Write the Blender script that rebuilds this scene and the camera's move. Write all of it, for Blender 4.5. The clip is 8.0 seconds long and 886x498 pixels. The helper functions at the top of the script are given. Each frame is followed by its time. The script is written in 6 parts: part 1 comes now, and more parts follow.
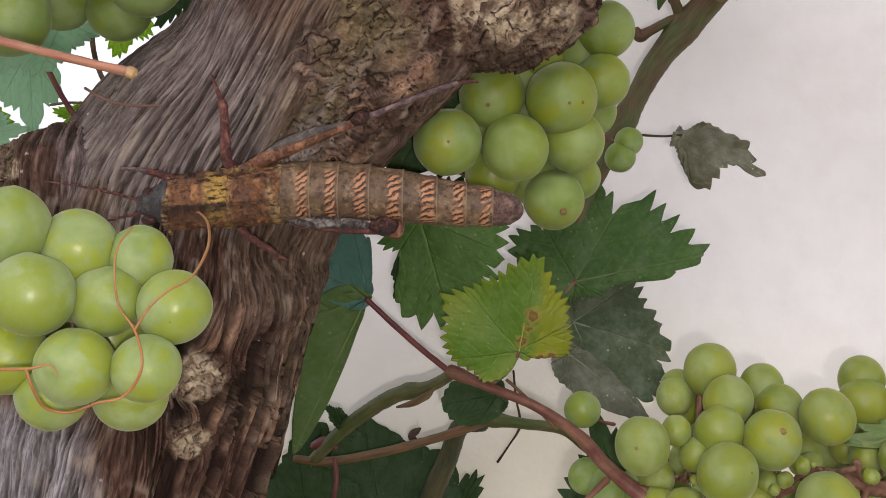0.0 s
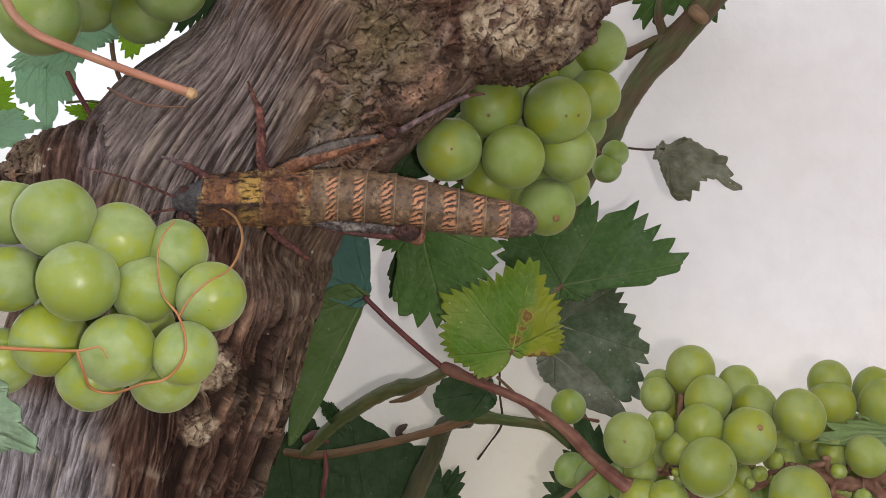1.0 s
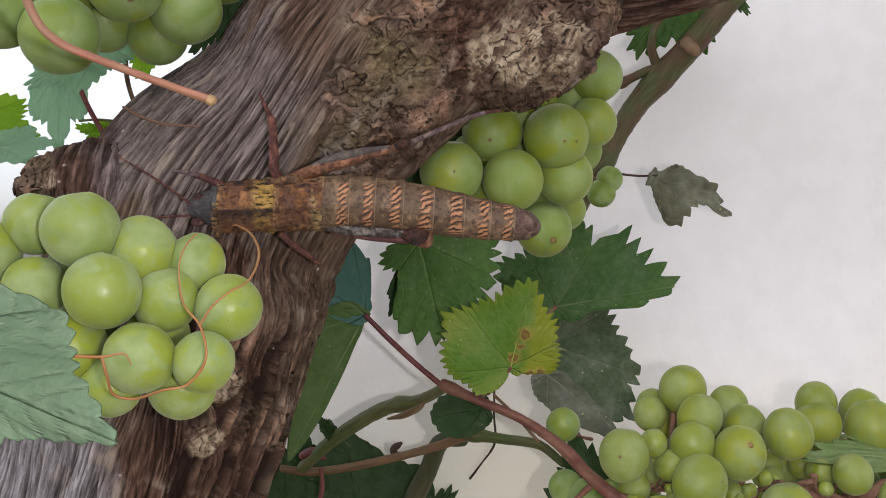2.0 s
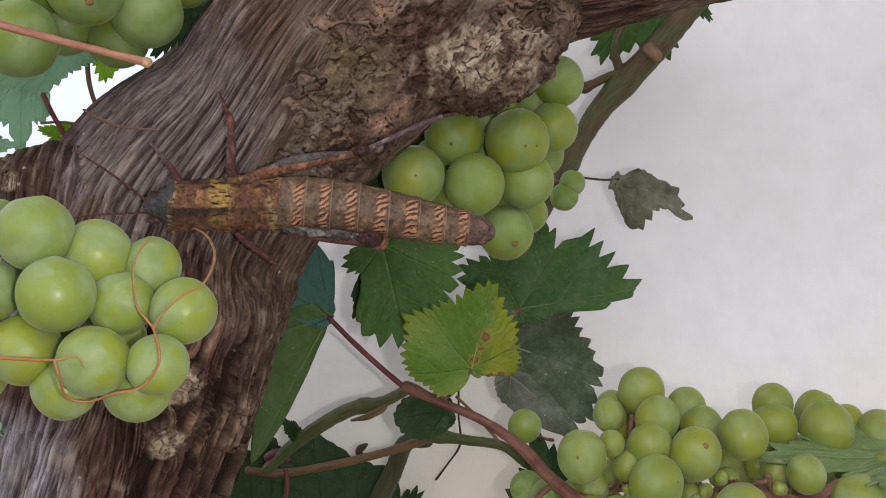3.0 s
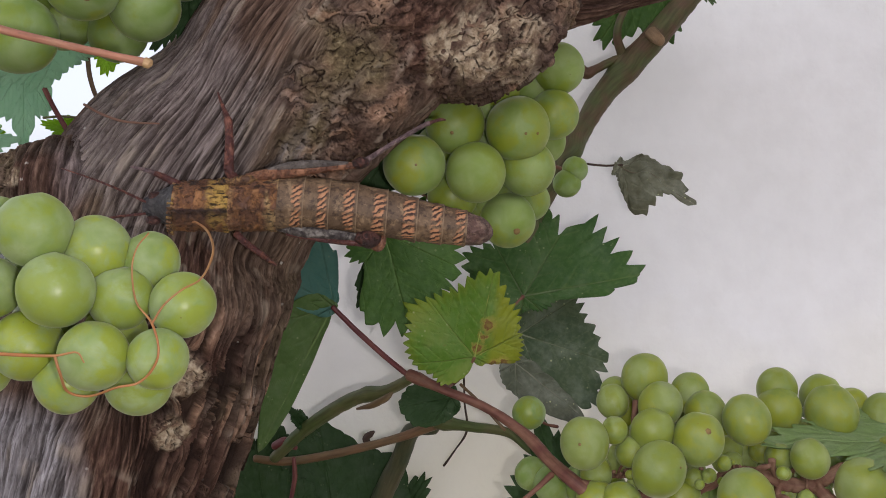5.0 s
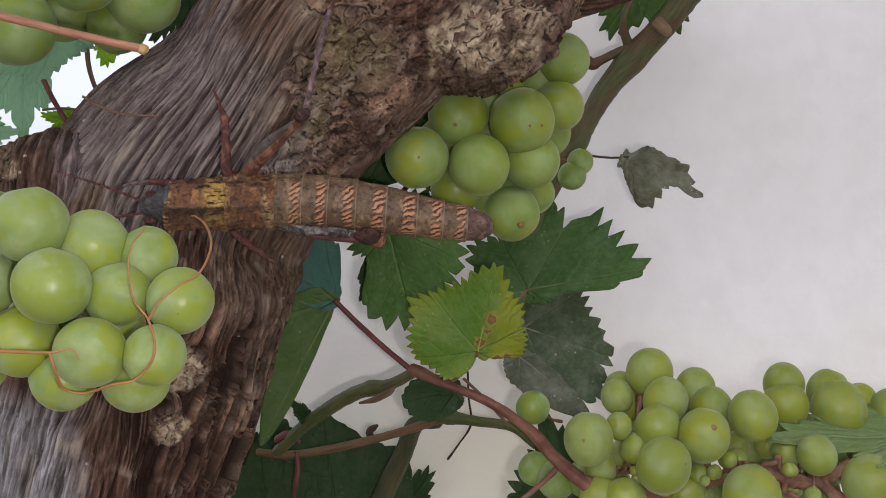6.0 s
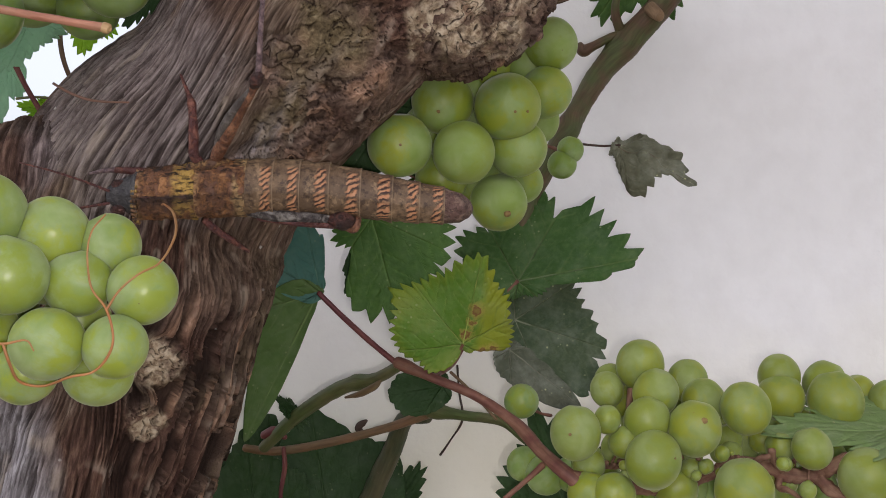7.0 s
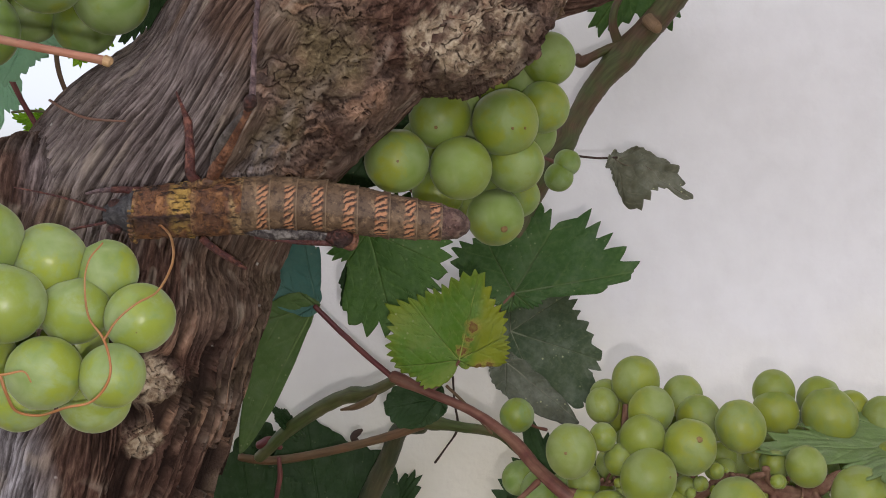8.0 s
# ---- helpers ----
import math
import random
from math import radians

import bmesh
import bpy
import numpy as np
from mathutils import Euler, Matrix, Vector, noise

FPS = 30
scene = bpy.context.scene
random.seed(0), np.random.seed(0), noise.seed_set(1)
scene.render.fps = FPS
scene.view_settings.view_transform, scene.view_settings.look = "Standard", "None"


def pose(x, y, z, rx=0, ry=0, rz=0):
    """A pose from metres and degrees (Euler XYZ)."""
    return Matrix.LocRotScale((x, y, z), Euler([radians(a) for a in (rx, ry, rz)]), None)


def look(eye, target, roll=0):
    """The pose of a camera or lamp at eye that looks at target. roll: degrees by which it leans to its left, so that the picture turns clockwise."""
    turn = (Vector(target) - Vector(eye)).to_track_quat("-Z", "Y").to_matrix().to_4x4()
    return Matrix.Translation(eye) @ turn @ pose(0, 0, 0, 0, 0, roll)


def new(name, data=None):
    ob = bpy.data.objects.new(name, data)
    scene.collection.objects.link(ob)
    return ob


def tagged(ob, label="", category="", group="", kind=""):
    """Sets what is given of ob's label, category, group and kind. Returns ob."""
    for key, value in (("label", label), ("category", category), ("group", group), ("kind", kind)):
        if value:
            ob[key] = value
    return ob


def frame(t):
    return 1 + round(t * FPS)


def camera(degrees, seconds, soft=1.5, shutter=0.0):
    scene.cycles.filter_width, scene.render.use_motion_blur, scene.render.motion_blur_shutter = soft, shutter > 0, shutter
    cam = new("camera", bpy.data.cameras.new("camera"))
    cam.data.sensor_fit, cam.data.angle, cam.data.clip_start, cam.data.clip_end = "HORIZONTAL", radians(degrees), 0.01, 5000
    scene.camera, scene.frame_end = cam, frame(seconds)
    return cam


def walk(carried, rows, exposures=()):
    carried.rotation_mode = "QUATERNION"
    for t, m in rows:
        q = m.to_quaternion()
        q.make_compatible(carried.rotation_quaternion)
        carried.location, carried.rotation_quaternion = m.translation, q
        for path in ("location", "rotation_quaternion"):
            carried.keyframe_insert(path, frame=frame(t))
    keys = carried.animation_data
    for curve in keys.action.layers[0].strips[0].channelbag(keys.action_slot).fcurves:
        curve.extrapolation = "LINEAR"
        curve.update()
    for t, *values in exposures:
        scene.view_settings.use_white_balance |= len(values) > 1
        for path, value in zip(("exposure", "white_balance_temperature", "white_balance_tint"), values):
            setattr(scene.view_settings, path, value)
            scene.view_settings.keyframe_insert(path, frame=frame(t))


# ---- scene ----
# A large grasshopper on an old grapevine before a white wall.
# Coordinates in the tables are millimetres from a point 1.4 m above the ground.
cam = camera(50.2, 8.0, soft=0.95)
EYES = [
    (0.0, (0.005, 0.003, 1.405), (0.008, 2.003, 1.418), -0.1),
    (0.5, (-0.005, -0.005, 1.403), (0.071, 1.993, 1.433), 0.7),
    (1.0, (-0.008, -0.011, 1.403), (0.085, 1.986, 1.433), 1.2),
    (1.5, (-0.015, -0.017, 1.4), (0.124, 1.977, 1.448), 1.7),
    (1.7, (-0.0155, -0.018, 1.4), (0.1105, 1.976, 1.4695), 1.9),
    (2.8, (-0.008, -0.021, 1.401), (0.153, 1.97, 1.503), 2.1),
    (3.0, (-0.009, -0.022, 1.401), (0.164, 1.968, 1.493), 2.0),
    (3.5, (-0.009, -0.025, 1.402), (0.158, 1.966, 1.483), 2.0),
    (4.0, (-0.01, -0.024, 1.399), (0.166, 1.967, 1.478), 1.7),
    (5.5, (-0.004, -0.022, 1.404), (0.131, 1.973, 1.448), 1.3),
    (6.0, (-0.004, -0.02, 1.404), (0.128, 1.975, 1.439), 1.4),
    (6.5, (0.0, -0.018, 1.403), (0.116, 1.979, 1.433), 1.1),
    (7.0, (0.004, -0.013, 1.402), (0.119, 1.984, 1.431), 1.1),
    (7.5, (0.003, -0.009, 1.401), (0.134, 1.987, 1.426), 1.3),
    (8.0, (0.003, -0.013, 1.41), (0.131, 1.983, 1.418), 1.4),
]
walk(cam, [(t, look(eye, target, roll)) for t, eye, target, roll in EYES], [(0.0, 1.4, 6650, 18), (1.5, 1.4, 6450, 16), (3.5, 1.19, 6300, 17), (8.0, 1.17, 6350, 17)])

# ---- light ----
SUN_ELEV, SUN_AZ = 60.0, 196.0     # degrees; azimuth clockwise from ahead
world = bpy.data.worlds.new("sky")
scene.world = world
world.use_nodes = True
wn, wl = world.node_tree.nodes, world.node_tree.links
sky = wn.new("ShaderNodeTexSky")
sky.sky_type, sky.sun_disc = "NISHITA", False
sky.sun_elevation, sky.sun_rotation = radians(SUN_ELEV), radians(SUN_AZ)
sky.dust_density, sky.air_density = 4.0, 1.2
haze = wn.new("ShaderNodeHueSaturation")
haze.inputs["Saturation"].default_value = 0.35
wl.new(sky.outputs[0], haze.inputs["Color"])
wl.new(haze.outputs[0], wn["Background"].inputs["Color"])
wn["Background"].inputs["Strength"].default_value = 0.12
sun = new("sun", bpy.data.lights.new("sun", "SUN"))
sun.data.energy, sun.data.angle, sun.data.color = 2.6, radians(0.6), (1.0, 0.96, 0.9)
az, el = radians(SUN_AZ), radians(SUN_ELEV)
sun.matrix_world = look((math.sin(az) * math.cos(el) * 5, math.cos(az) * math.cos(el) * 5, 1.4 + 5 * math.sin(el)), (0, 0, 1.4))

# the small torch beside the lens: it gives the glints on the grapes and the crisp shadows on the wall
torch = new("torch", bpy.data.lights.new("torch", "POINT"))
torch.data.energy, torch.data.shadow_soft_size, torch.data.color = 0.5, 0.002, (1.0, 0.97, 0.92)
torch.location = (0.0105, -0.02, 1.397)

ORIGIN = Vector((0, 0, 1.4))
MM = 0.001


def w(p):
    """World place of a point given in millimetres."""
    return ORIGIN + Vector(p[:3]) * MM


# ---- noise for shapes ----
def hash3(i, j, k):
    h = (i * 374761393 + j * 668265263 + k * 2147483647 + 1013904223) & 0xFFFFFFFF
    h = ((h ^ (h >> 13)) * 1274126177) & 0xFFFFFFFF
    h = ((h ^ (h >> 16)) * 2246822519) & 0xFFFFFFFF
    return ((h ^ (h >> 15)) & 0xFFFF) / 65535.0


def vnoise(x, y, z=0.0):
    """Smooth value noise, 0 to 1, over arrays."""
    x, y, z = np.broadcast_arrays(np.asarray(x, float), np.asarray(y, float), np.asarray(z, float))
    i, j, k = np.floor(x).astype(np.int64), np.floor(y).astype(np.int64), np.floor(z).astype(np.int64)
    fx, fy, fz = x - i, y - j, z - k
    fx, fy, fz = (f * f * f * (f * (f * 6 - 15) + 10) for f in (fx, fy, fz))
    out = 0.0
    for a in (0, 1):
        for b in (0, 1):
            for c in (0, 1):
                wgt = (fx if a else 1 - fx) * (fy if b else 1 - fy) * (fz if c else 1 - fz)
                out = out + wgt * hash3(i + a, j + b, k + c)
    return out


def fbm(x, y, z=0.0, octaves=3):
    out, amp, tot = 0.0, 1.0, 0.0
    for o in range(octaves):
        out = out + amp * vnoise(x * 2 ** o + 17 * o, y * 2 ** o - 9 * o, z * 2 ** o + 5 * o)
        tot, amp = tot + amp, amp * 0.5
    return out / tot


def smooth(a, b, x):
    s = np.clip((x - a) / (b - a), 0, 1)
    return s * s * (3 - 2 * s)


# ---- materials ----
class Nodes:
    """A small node writer for one material."""

    def __init__(self, name):
        self.mat = bpy.data.materials.new(name)
        self.mat.use_nodes = True
        self.n, self.l = self.mat.node_tree.nodes, self.mat.node_tree.links
        self.bsdf = self.n["Principled BSDF"]
        self.coord = self.n.new("ShaderNodeTexCoord")

    def put(self, socket, value):
        if isinstance(value, (int, float, tuple)):
            socket.default_value = value
        else:
            self.l.new(value, socket)

    def scaled(self, source, scale):
        m = self.n.new("ShaderNodeMapping")
        m.inputs["Scale"].default_value = scale
        self.l.new(source, m.inputs["Vector"])
        return m.outputs[0]

    def noise(self, vec, scale, detail=4.0, rough=0.55, distort=0.0):
        t = self.n.new("ShaderNodeTexNoise")
        t.inputs["Scale"].default_value, t.inputs["Detail"].default_value = scale, detail
        t.inputs["Roughness"].default_value, t.inputs["Distortion"].default_value = rough, distort
        self.l.new(vec, t.inputs["Vector"])
        return t.outputs["Fac"]

    def cells(self, vec, scale, feature="F1"):
        t = self.n.new("ShaderNodeTexVoronoi")
        t.feature = feature
        t.inputs["Scale"].default_value = scale
        self.l.new(vec, t.inputs["Vector"])
        return t.outputs["Distance"]

    def ramp(self, fac, stops, mode="LINEAR"):
        r = self.n.new("ShaderNodeValToRGB")
        r.color_ramp.interpolation = mode
        els = r.color_ramp.elements
        while len(els) < len(stops):
            els.new(0.5)
        for e, (pos, col) in zip(els, stops):
            e.position = pos
            e.color = (*col, 1) if isinstance(col, tuple) else (col, col, col, 1)
        self.l.new(fac, r.inputs[0])
        return r.outputs[0]

    def mix(self, fac, a, b, mode="MIX"):
        m = self.n.new("ShaderNodeMix")
        m.data_type, m.blend_type = "RGBA", mode
        self.put(m.inputs[0], fac)
        for s, v in ((m.inputs[6], a), (m.inputs[7], b)):
            self.put(s, (*v, 1) if isinstance(v, tuple) and len(v) == 3 else v)
        return m.outputs[2]

    def math(self, op, a, b=0.0, c=0.0):
        m = self.n.new("ShaderNodeMath")
        m.operation = op
        for s, v in zip(m.inputs, (a, b, c)):
            self.put(s, v)
        return m.outputs[0]

    def attr(self, name):
        a = self.n.new("ShaderNodeAttribute")
        a.attribute_name = name
        return a.outputs["Fac"]

    def random(self):
        return self.n.new("ShaderNodeObjectInfo").outputs["Random"]

    def split(self, vec):
        s = self.n.new("ShaderNodeSeparateXYZ")
        self.l.new(vec, s.inputs[0])
        return s.outputs

    def bump(self, height, strength, distance):
        b = self.n.new("ShaderNodeBump")
        b.inputs["Strength"].default_value, b.inputs["Distance"].default_value = strength, distance
        self.l.new(height, b.inputs["Height"])
        self.l.new(b.outputs[0], self.bsdf.inputs["Normal"])
        return b.outputs[0]

    def set(self, **kw):
        for key, value in kw.items():
            self.put(self.bsdf.inputs[key.replace("_", " ")], value)
        return self


def mat_wall():
    m = Nodes("white_limewash")
    o = m.coord.outputs["Object"]
    big = m.ramp(m.noise(o, 5.0, 5), [(0.3, (0.82, 0.812, 0.81)), (0.7, (0.87, 0.866, 0.868))])
    fine = m.ramp(m.noise(o, 60.0, 6), [(0.35, (0.93, 0.925, 0.92)), (0.6, (1, 1, 1))])
    col = m.mix(0.6, big, fine, "MULTIPLY")
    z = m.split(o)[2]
    bounce_cream = m.math("ADD", m.math("MULTIPLY", z, 9.0), m.math("MULTIPLY", m.noise(o, 9.0, 5), 1.2))
    col = m.mix(m.ramp(m.math("SUBTRACT", bounce_cream, 12.2), [(0.0, 0.85), (0.95, 0.0)]), col, (0.83, 0.795, 0.64))      # creamier towards the foot: warm ground bounce painted into the plaster
    m.set(Base_Color=col, Roughness=0.9)
    m.bump(m.noise(o, 140.0, 6), 0.35, 0.002)
    return m.mat


def mat_ground():
    m = Nodes("dry_earth")
    o = m.coord.outputs["Object"]
    m.set(Base_Color=m.ramp(m.noise(o, 6.0, 8), [(0.3, (0.05, 0.045, 0.032)), (0.7, (0.11, 0.095, 0.07))]), Roughness=0.95)
    m.bump(m.noise(o, 30.0, 8), 0.6, 0.02)
    return m.mat


def mat_bark():
    m = Nodes("shredded_vine_bark")
    uv = m.coord.outputs["UV"]          # around and along the wood, in metres
    ob = m.coord.outputs["Object"]
    flake, tone = m.attr("flake"), m.attr("tone")
    strands = m.noise(m.scaled(uv, (1.0, 0.12, 1.0)), 950.0, 6, 0.68, 0.3)
    crumbs = m.noise(ob, 420.0, 6, 0.7, 0.5)
    grain = m.mix(flake, strands, crumbs)
    patches = m.noise(ob, 36.0, 4, 0.6)
    col = m.ramp(grain, [(0.32, (0.048, 0.033, 0.027)), (0.45, (0.093, 0.065, 0.052)), (0.57, (0.142, 0.104, 0.084)), (0.74, (0.235, 0.184, 0.154))])
    col = m.mix(1.0, col, m.ramp(tone, [(0.12, (0.5, 0.43, 0.4)), (0.3, (0.75, 0.7, 0.66)), (0.5, (1.08, 1.02, 0.96)), (0.7, (1.6, 1.45, 1.3)), (0.95, (2.7, 2.25, 1.85))]), "MULTIPLY")
    red = m.ramp(patches, [(0.5, 0.0), (0.68, 1.0)])
    col = m.mix(m.math("MULTIPLY", red, 0.5), col, m.ramp(grain, [(0.35, (0.032, 0.014, 0.011)), (0.7, (0.18, 0.095, 0.066))]))
    olive = m.math("MULTIPLY", m.ramp(patches, [(0.34, 1.0), (0.5, 0.0)]), m.math("ADD", m.math("MULTIPLY", flake, 0.55), 0.3))
    col = m.mix(olive, col, m.ramp(grain, [(0.33, (0.045, 0.033, 0.017)), (0.52, (0.14, 0.107, 0.057)), (0.7, (0.29, 0.235, 0.135))]))
    col = m.mix(m.math("MULTIPLY", m.attr("fresh"), 0.75), col, m.ramp(grain, [(0.34, (0.025, 0.012, 0.01)), (0.5, (0.075, 0.036, 0.026)), (0.72, (0.21, 0.125, 0.09))]))
    grey = m.ramp(m.attr("grey"), [(0.2, 0.0), (0.8, 1.0)])
    col = m.mix(m.math("MULTIPLY", grey, 0.9), col, m.mix(1.0, m.ramp(strands, [(0.36, (0.14, 0.13, 0.138)), (0.48, (0.27, 0.255, 0.27)), (0.62, (0.46, 0.445, 0.475))]),
                m.ramp(tone, [(0.3, (0.6, 0.58, 0.56)), (0.7, (1.2, 1.2, 1.2))]), "MULTIPLY"))
    col = m.mix(m.math("MULTIPLY", m.attr("wear"), 0.4), col, (0.46, 0.38, 0.3))
    # pale flaking rind on the burls
    rind = m.ramp(m.noise(ob, 330.0, 4, 0.65), [(0.36, (0.19, 0.13, 0.085)), (0.46, (0.36, 0.275, 0.185)), (0.62, (0.52, 0.43, 0.31))])
    col = m.mix(m.math("MULTIPLY", m.attr("burl"), m.ramp(m.noise(ob, 150.0, 4, 0.65), [(0.42, 0.1), (0.54, 0.95)])), col, rind)
    # gaps between parted strips: dark wood, with crevice shade painted into its colour
    col = m.mix(m.math("MULTIPLY", m.attr("gap_shade"), 0.93), col, m.mix(grain, (0.01, 0.006, 0.005), (0.035, 0.021, 0.016)))
    fleck = m.math("MULTIPLY", m.ramp(m.cells(ob, 110.0), [(0.04, 1.0), (0.07, 0.0)]), m.ramp(m.noise(ob, 30.0), [(0.5, 0.0), (0.6, 1.0)]))
    col = m.mix(m.math("MULTIPLY", fleck, 0.65), col, (0.6, 0.57, 0.52))
    m.set(Base_Color=col, Roughness=0.9, Specular_IOR_Level=0.12)
    m.bump(m.math("ADD", grain, m.math("MULTIPLY", m.noise(ob, 1600.0, 3), 0.4)), 0.9, 0.0013)
    return m.mat


def mat_grape(name, skin, deep, yellow, bare=0.28, dusty=0.36):
    m = Nodes(name)
    o = m.coord.outputs["Object"]
    r = m.random()
    shift = m.n.new("ShaderNodeVectorMath")
    shift.operation = "ADD"
    m.l.new(o, shift.inputs[0])
    cmb = m.n.new("ShaderNodeCombineXYZ")
    for s in cmb.inputs:
        m.l.new(m.math("MULTIPLY", r, 7.0), s)
    m.l.new(cmb.outputs[0], shift.inputs[1])
    v = shift.outputs[0]
    base = m.mix(m.ramp(m.noise(v, 55.0, 1.5), [(0.3, 0.0), (0.7, 1.0)]), skin, deep)
    base = m.mix(m.math("MULTIPLY", m.ramp(r, [(0.0, 0.0), (1.0, 1.0)]), 0.35), base, deep)
    # rubbed places show the yellow flesh
    rub = m.math("MULTIPLY", m.ramp(m.noise(v, 62.0, 6, 0.62, 0.3), [(0.46, 0.0), (0.54, 1.0)]), m.ramp(m.noise(v, 300.0, 4, 0.6), [(0.34, 0.5), (0.55, 1.0)]))
    base = m.mix(m.math("MULTIPLY", rub, m.math("ADD", m.math("MULTIPLY", r, 0.5), bare)), base, yellow)
    bloom = m.ramp(m.noise(v, 120.0, 4, 0.5, 0.3), [(0.35, 0.15), (0.62, 0.7)])
    base = m.mix(m.math("MULTIPLY", m.math("MULTIPLY", bloom, m.math("SUBTRACT", 1.0, m.math("MULTIPLY", rub, 0.9))), dusty), base, (0.55, 0.61, 0.42))
    specks = m.ramp(m.cells(v, 330.0), [(0.05, 1.0), (0.1, 0.0)])
    specks = m.math("MULTIPLY", specks, m.ramp(m.noise(v, 130.0), [(0.6, 0.0), (0.68, 0.8)]))
    base = m.mix(specks, base, (0.14, 0.1, 0.03))
    m.set(Base_Color=base, Roughness=m.math("SUBTRACT", 0.62, m.math("MULTIPLY", rub, 0.26)), Subsurface_Weight=0.75, Subsurface_Scale=0.0038,
          Subsurface_Radius=(0.9, 1.0, 0.3), Sheen_Weight=0.12, Sheen_Roughness=0.3, Specular_IOR_Level=0.4)
    m.bump(m.noise(v, 900.0, 2), 0.05, 0.0006)
    return m.mat


def mat_leaf(name, top, dark, vein, yellow=None, dust=0.0, glow=0.3, spots=0.0, blots=()):
    m = Nodes(name)
    o = m.coord.outputs["Object"]
    col = m.mix(m.ramp(m.noise(o, 45.0, 5), [(0.3, 0.0), (0.7, 1.0)]), dark, top)
    col = m.mix(m.math("MULTIPLY", m.ramp(m.noise(o, 420.0, 4), [(0.45, 0.0), (0.75, 0.35)]), 1.0), col, vein)
    if yellow:
        col = m.mix(m.ramp(m.attr("edge"), [(0.82, 0.0), (1.0, 0.3)]), col, yellow)
        half = m.math("ADD", m.math("MULTIPLY", m.split(o)[0], 110.0), m.noise(o, 60.0, 4))     # one half has turned
        col = m.mix(m.ramp(half, [(0.7, 0.0), (1.2, 0.75)]), col, yellow)
        col = m.mix(m.ramp(m.noise(o, 38.0, 4), [(0.52, 0.0), (0.66, 0.4)]), col, yellow)
    col = m.mix(m.math("MULTIPLY", m.attr("vein"), 0.65), col, vein)
    if dust:
        d = m.math("MULTIPLY", m.ramp(m.noise(o, 80.0, 6, 0.65), [(0.45, 0.0), (0.72, 1.0)]), dust)
        col = m.mix(d, col, (0.42, 0.45, 0.38))
        fl = m.ramp(m.cells(o, 420.0), [(0.1, 1.0), (0.2, 0.0)])
        col = m.mix(m.math("MULTIPLY", m.math("MULTIPLY", fl, min(1.0, dust * 4)), m.ramp(m.noise(o, 70.0), [(0.5, 0.0), (0.6, 1.0)])), col, (0.42, 0.44, 0.24))
    if spots:
        s = m.ramp(m.noise(o, 75.0, 3, 0.6, 0.4), [(0.66, 0.0), (0.71, 1.0)])
        col = m.mix(m.math("MULTIPLY", s, spots), col, (0.2, 0.07, 0.025))
    for bx, by, br in blots:
        px, py, _ = m.split(o)
        dx, dy = m.math("SUBTRACT", px, bx), m.math("SUBTRACT", py, by)
        dist = m.math("SQRT", m.math("ADD", m.math("MULTIPLY", dx, dx), m.math("MULTIPLY", dy, dy)))
        dist = m.math("DIVIDE", m.math("ADD", dist, m.math("MULTIPLY", m.math("SUBTRACT", m.noise(o, 330.0, 5, 0.7), 0.5), 0.0062)), br)
        col = m.mix(m.ramp(dist, [(0.5, 0.7), (1.5, 0.0)]), col, (0.36, 0.29, 0.07))
        col = m.mix(m.ramp(dist, [(0.0, 0.5), (0.36, 0.85), (0.52, 0.0)]), col, (0.16, 0.06, 0.03))
    m.set(Base_Color=col, Roughness=0.58, Specular_IOR_Level=0.2)
    nb = m.bump(m.math("ADD", m.math("MULTIPLY", m.attr("vein"), -0.8), m.noise(o, 520.0, 4)), 0.5, 0.0008)
    tr = m.n.new("ShaderNodeBsdfTranslucent")
    m.l.new(col, tr.inputs["Color"])
    m.l.new(nb, tr.inputs["Normal"])
    mixer = m.n.new("ShaderNodeMixShader")
    mixer.inputs[0].default_value = glow
    m.l.new(m.bsdf.outputs[0], mixer.inputs[1])
    m.l.new(tr.outputs[0], mixer.inputs[2])
    m.l.new(mixer.outputs[0], m.n["Material Output"].inputs["Surface"])
    return m.mat


def mat_stem(name, a, b, rough=0.55, scale=70.0):
    m = Nodes(name)
    uv, o = m.coord.outputs["UV"], m.coord.outputs["Object"]
    col = m.mix(m.ramp(m.noise(o, scale, 4), [(0.38, 0.0), (0.62, 1.0)]), a, b)
    streak = m.noise(m.scaled(uv, (1.0, 0.12, 1.0)), 900.0, 4)
    col = m.mix(1.0, col, m.ramp(streak, [(0.3, (0.65, 0.6, 0.55)), (0.7, (1.15, 1.12, 1.08))]), "MULTIPLY")
    dots = m.ramp(m.cells(o, 600.0), [(0.1, 0.55), (0.2, 0.0)])
    col = m.mix(m.math("MULTIPLY", dots, m.ramp(m.noise(o, 150.0), [(0.5, 0.0), (0.6, 1.0)])), col, (0.1, 0.06, 0.04))
    m.set(Base_Color=col, Roughness=rough, Specular_IOR_Level=0.35)
    m.bump(streak, 0.4, 0.0005)
    return m.mat


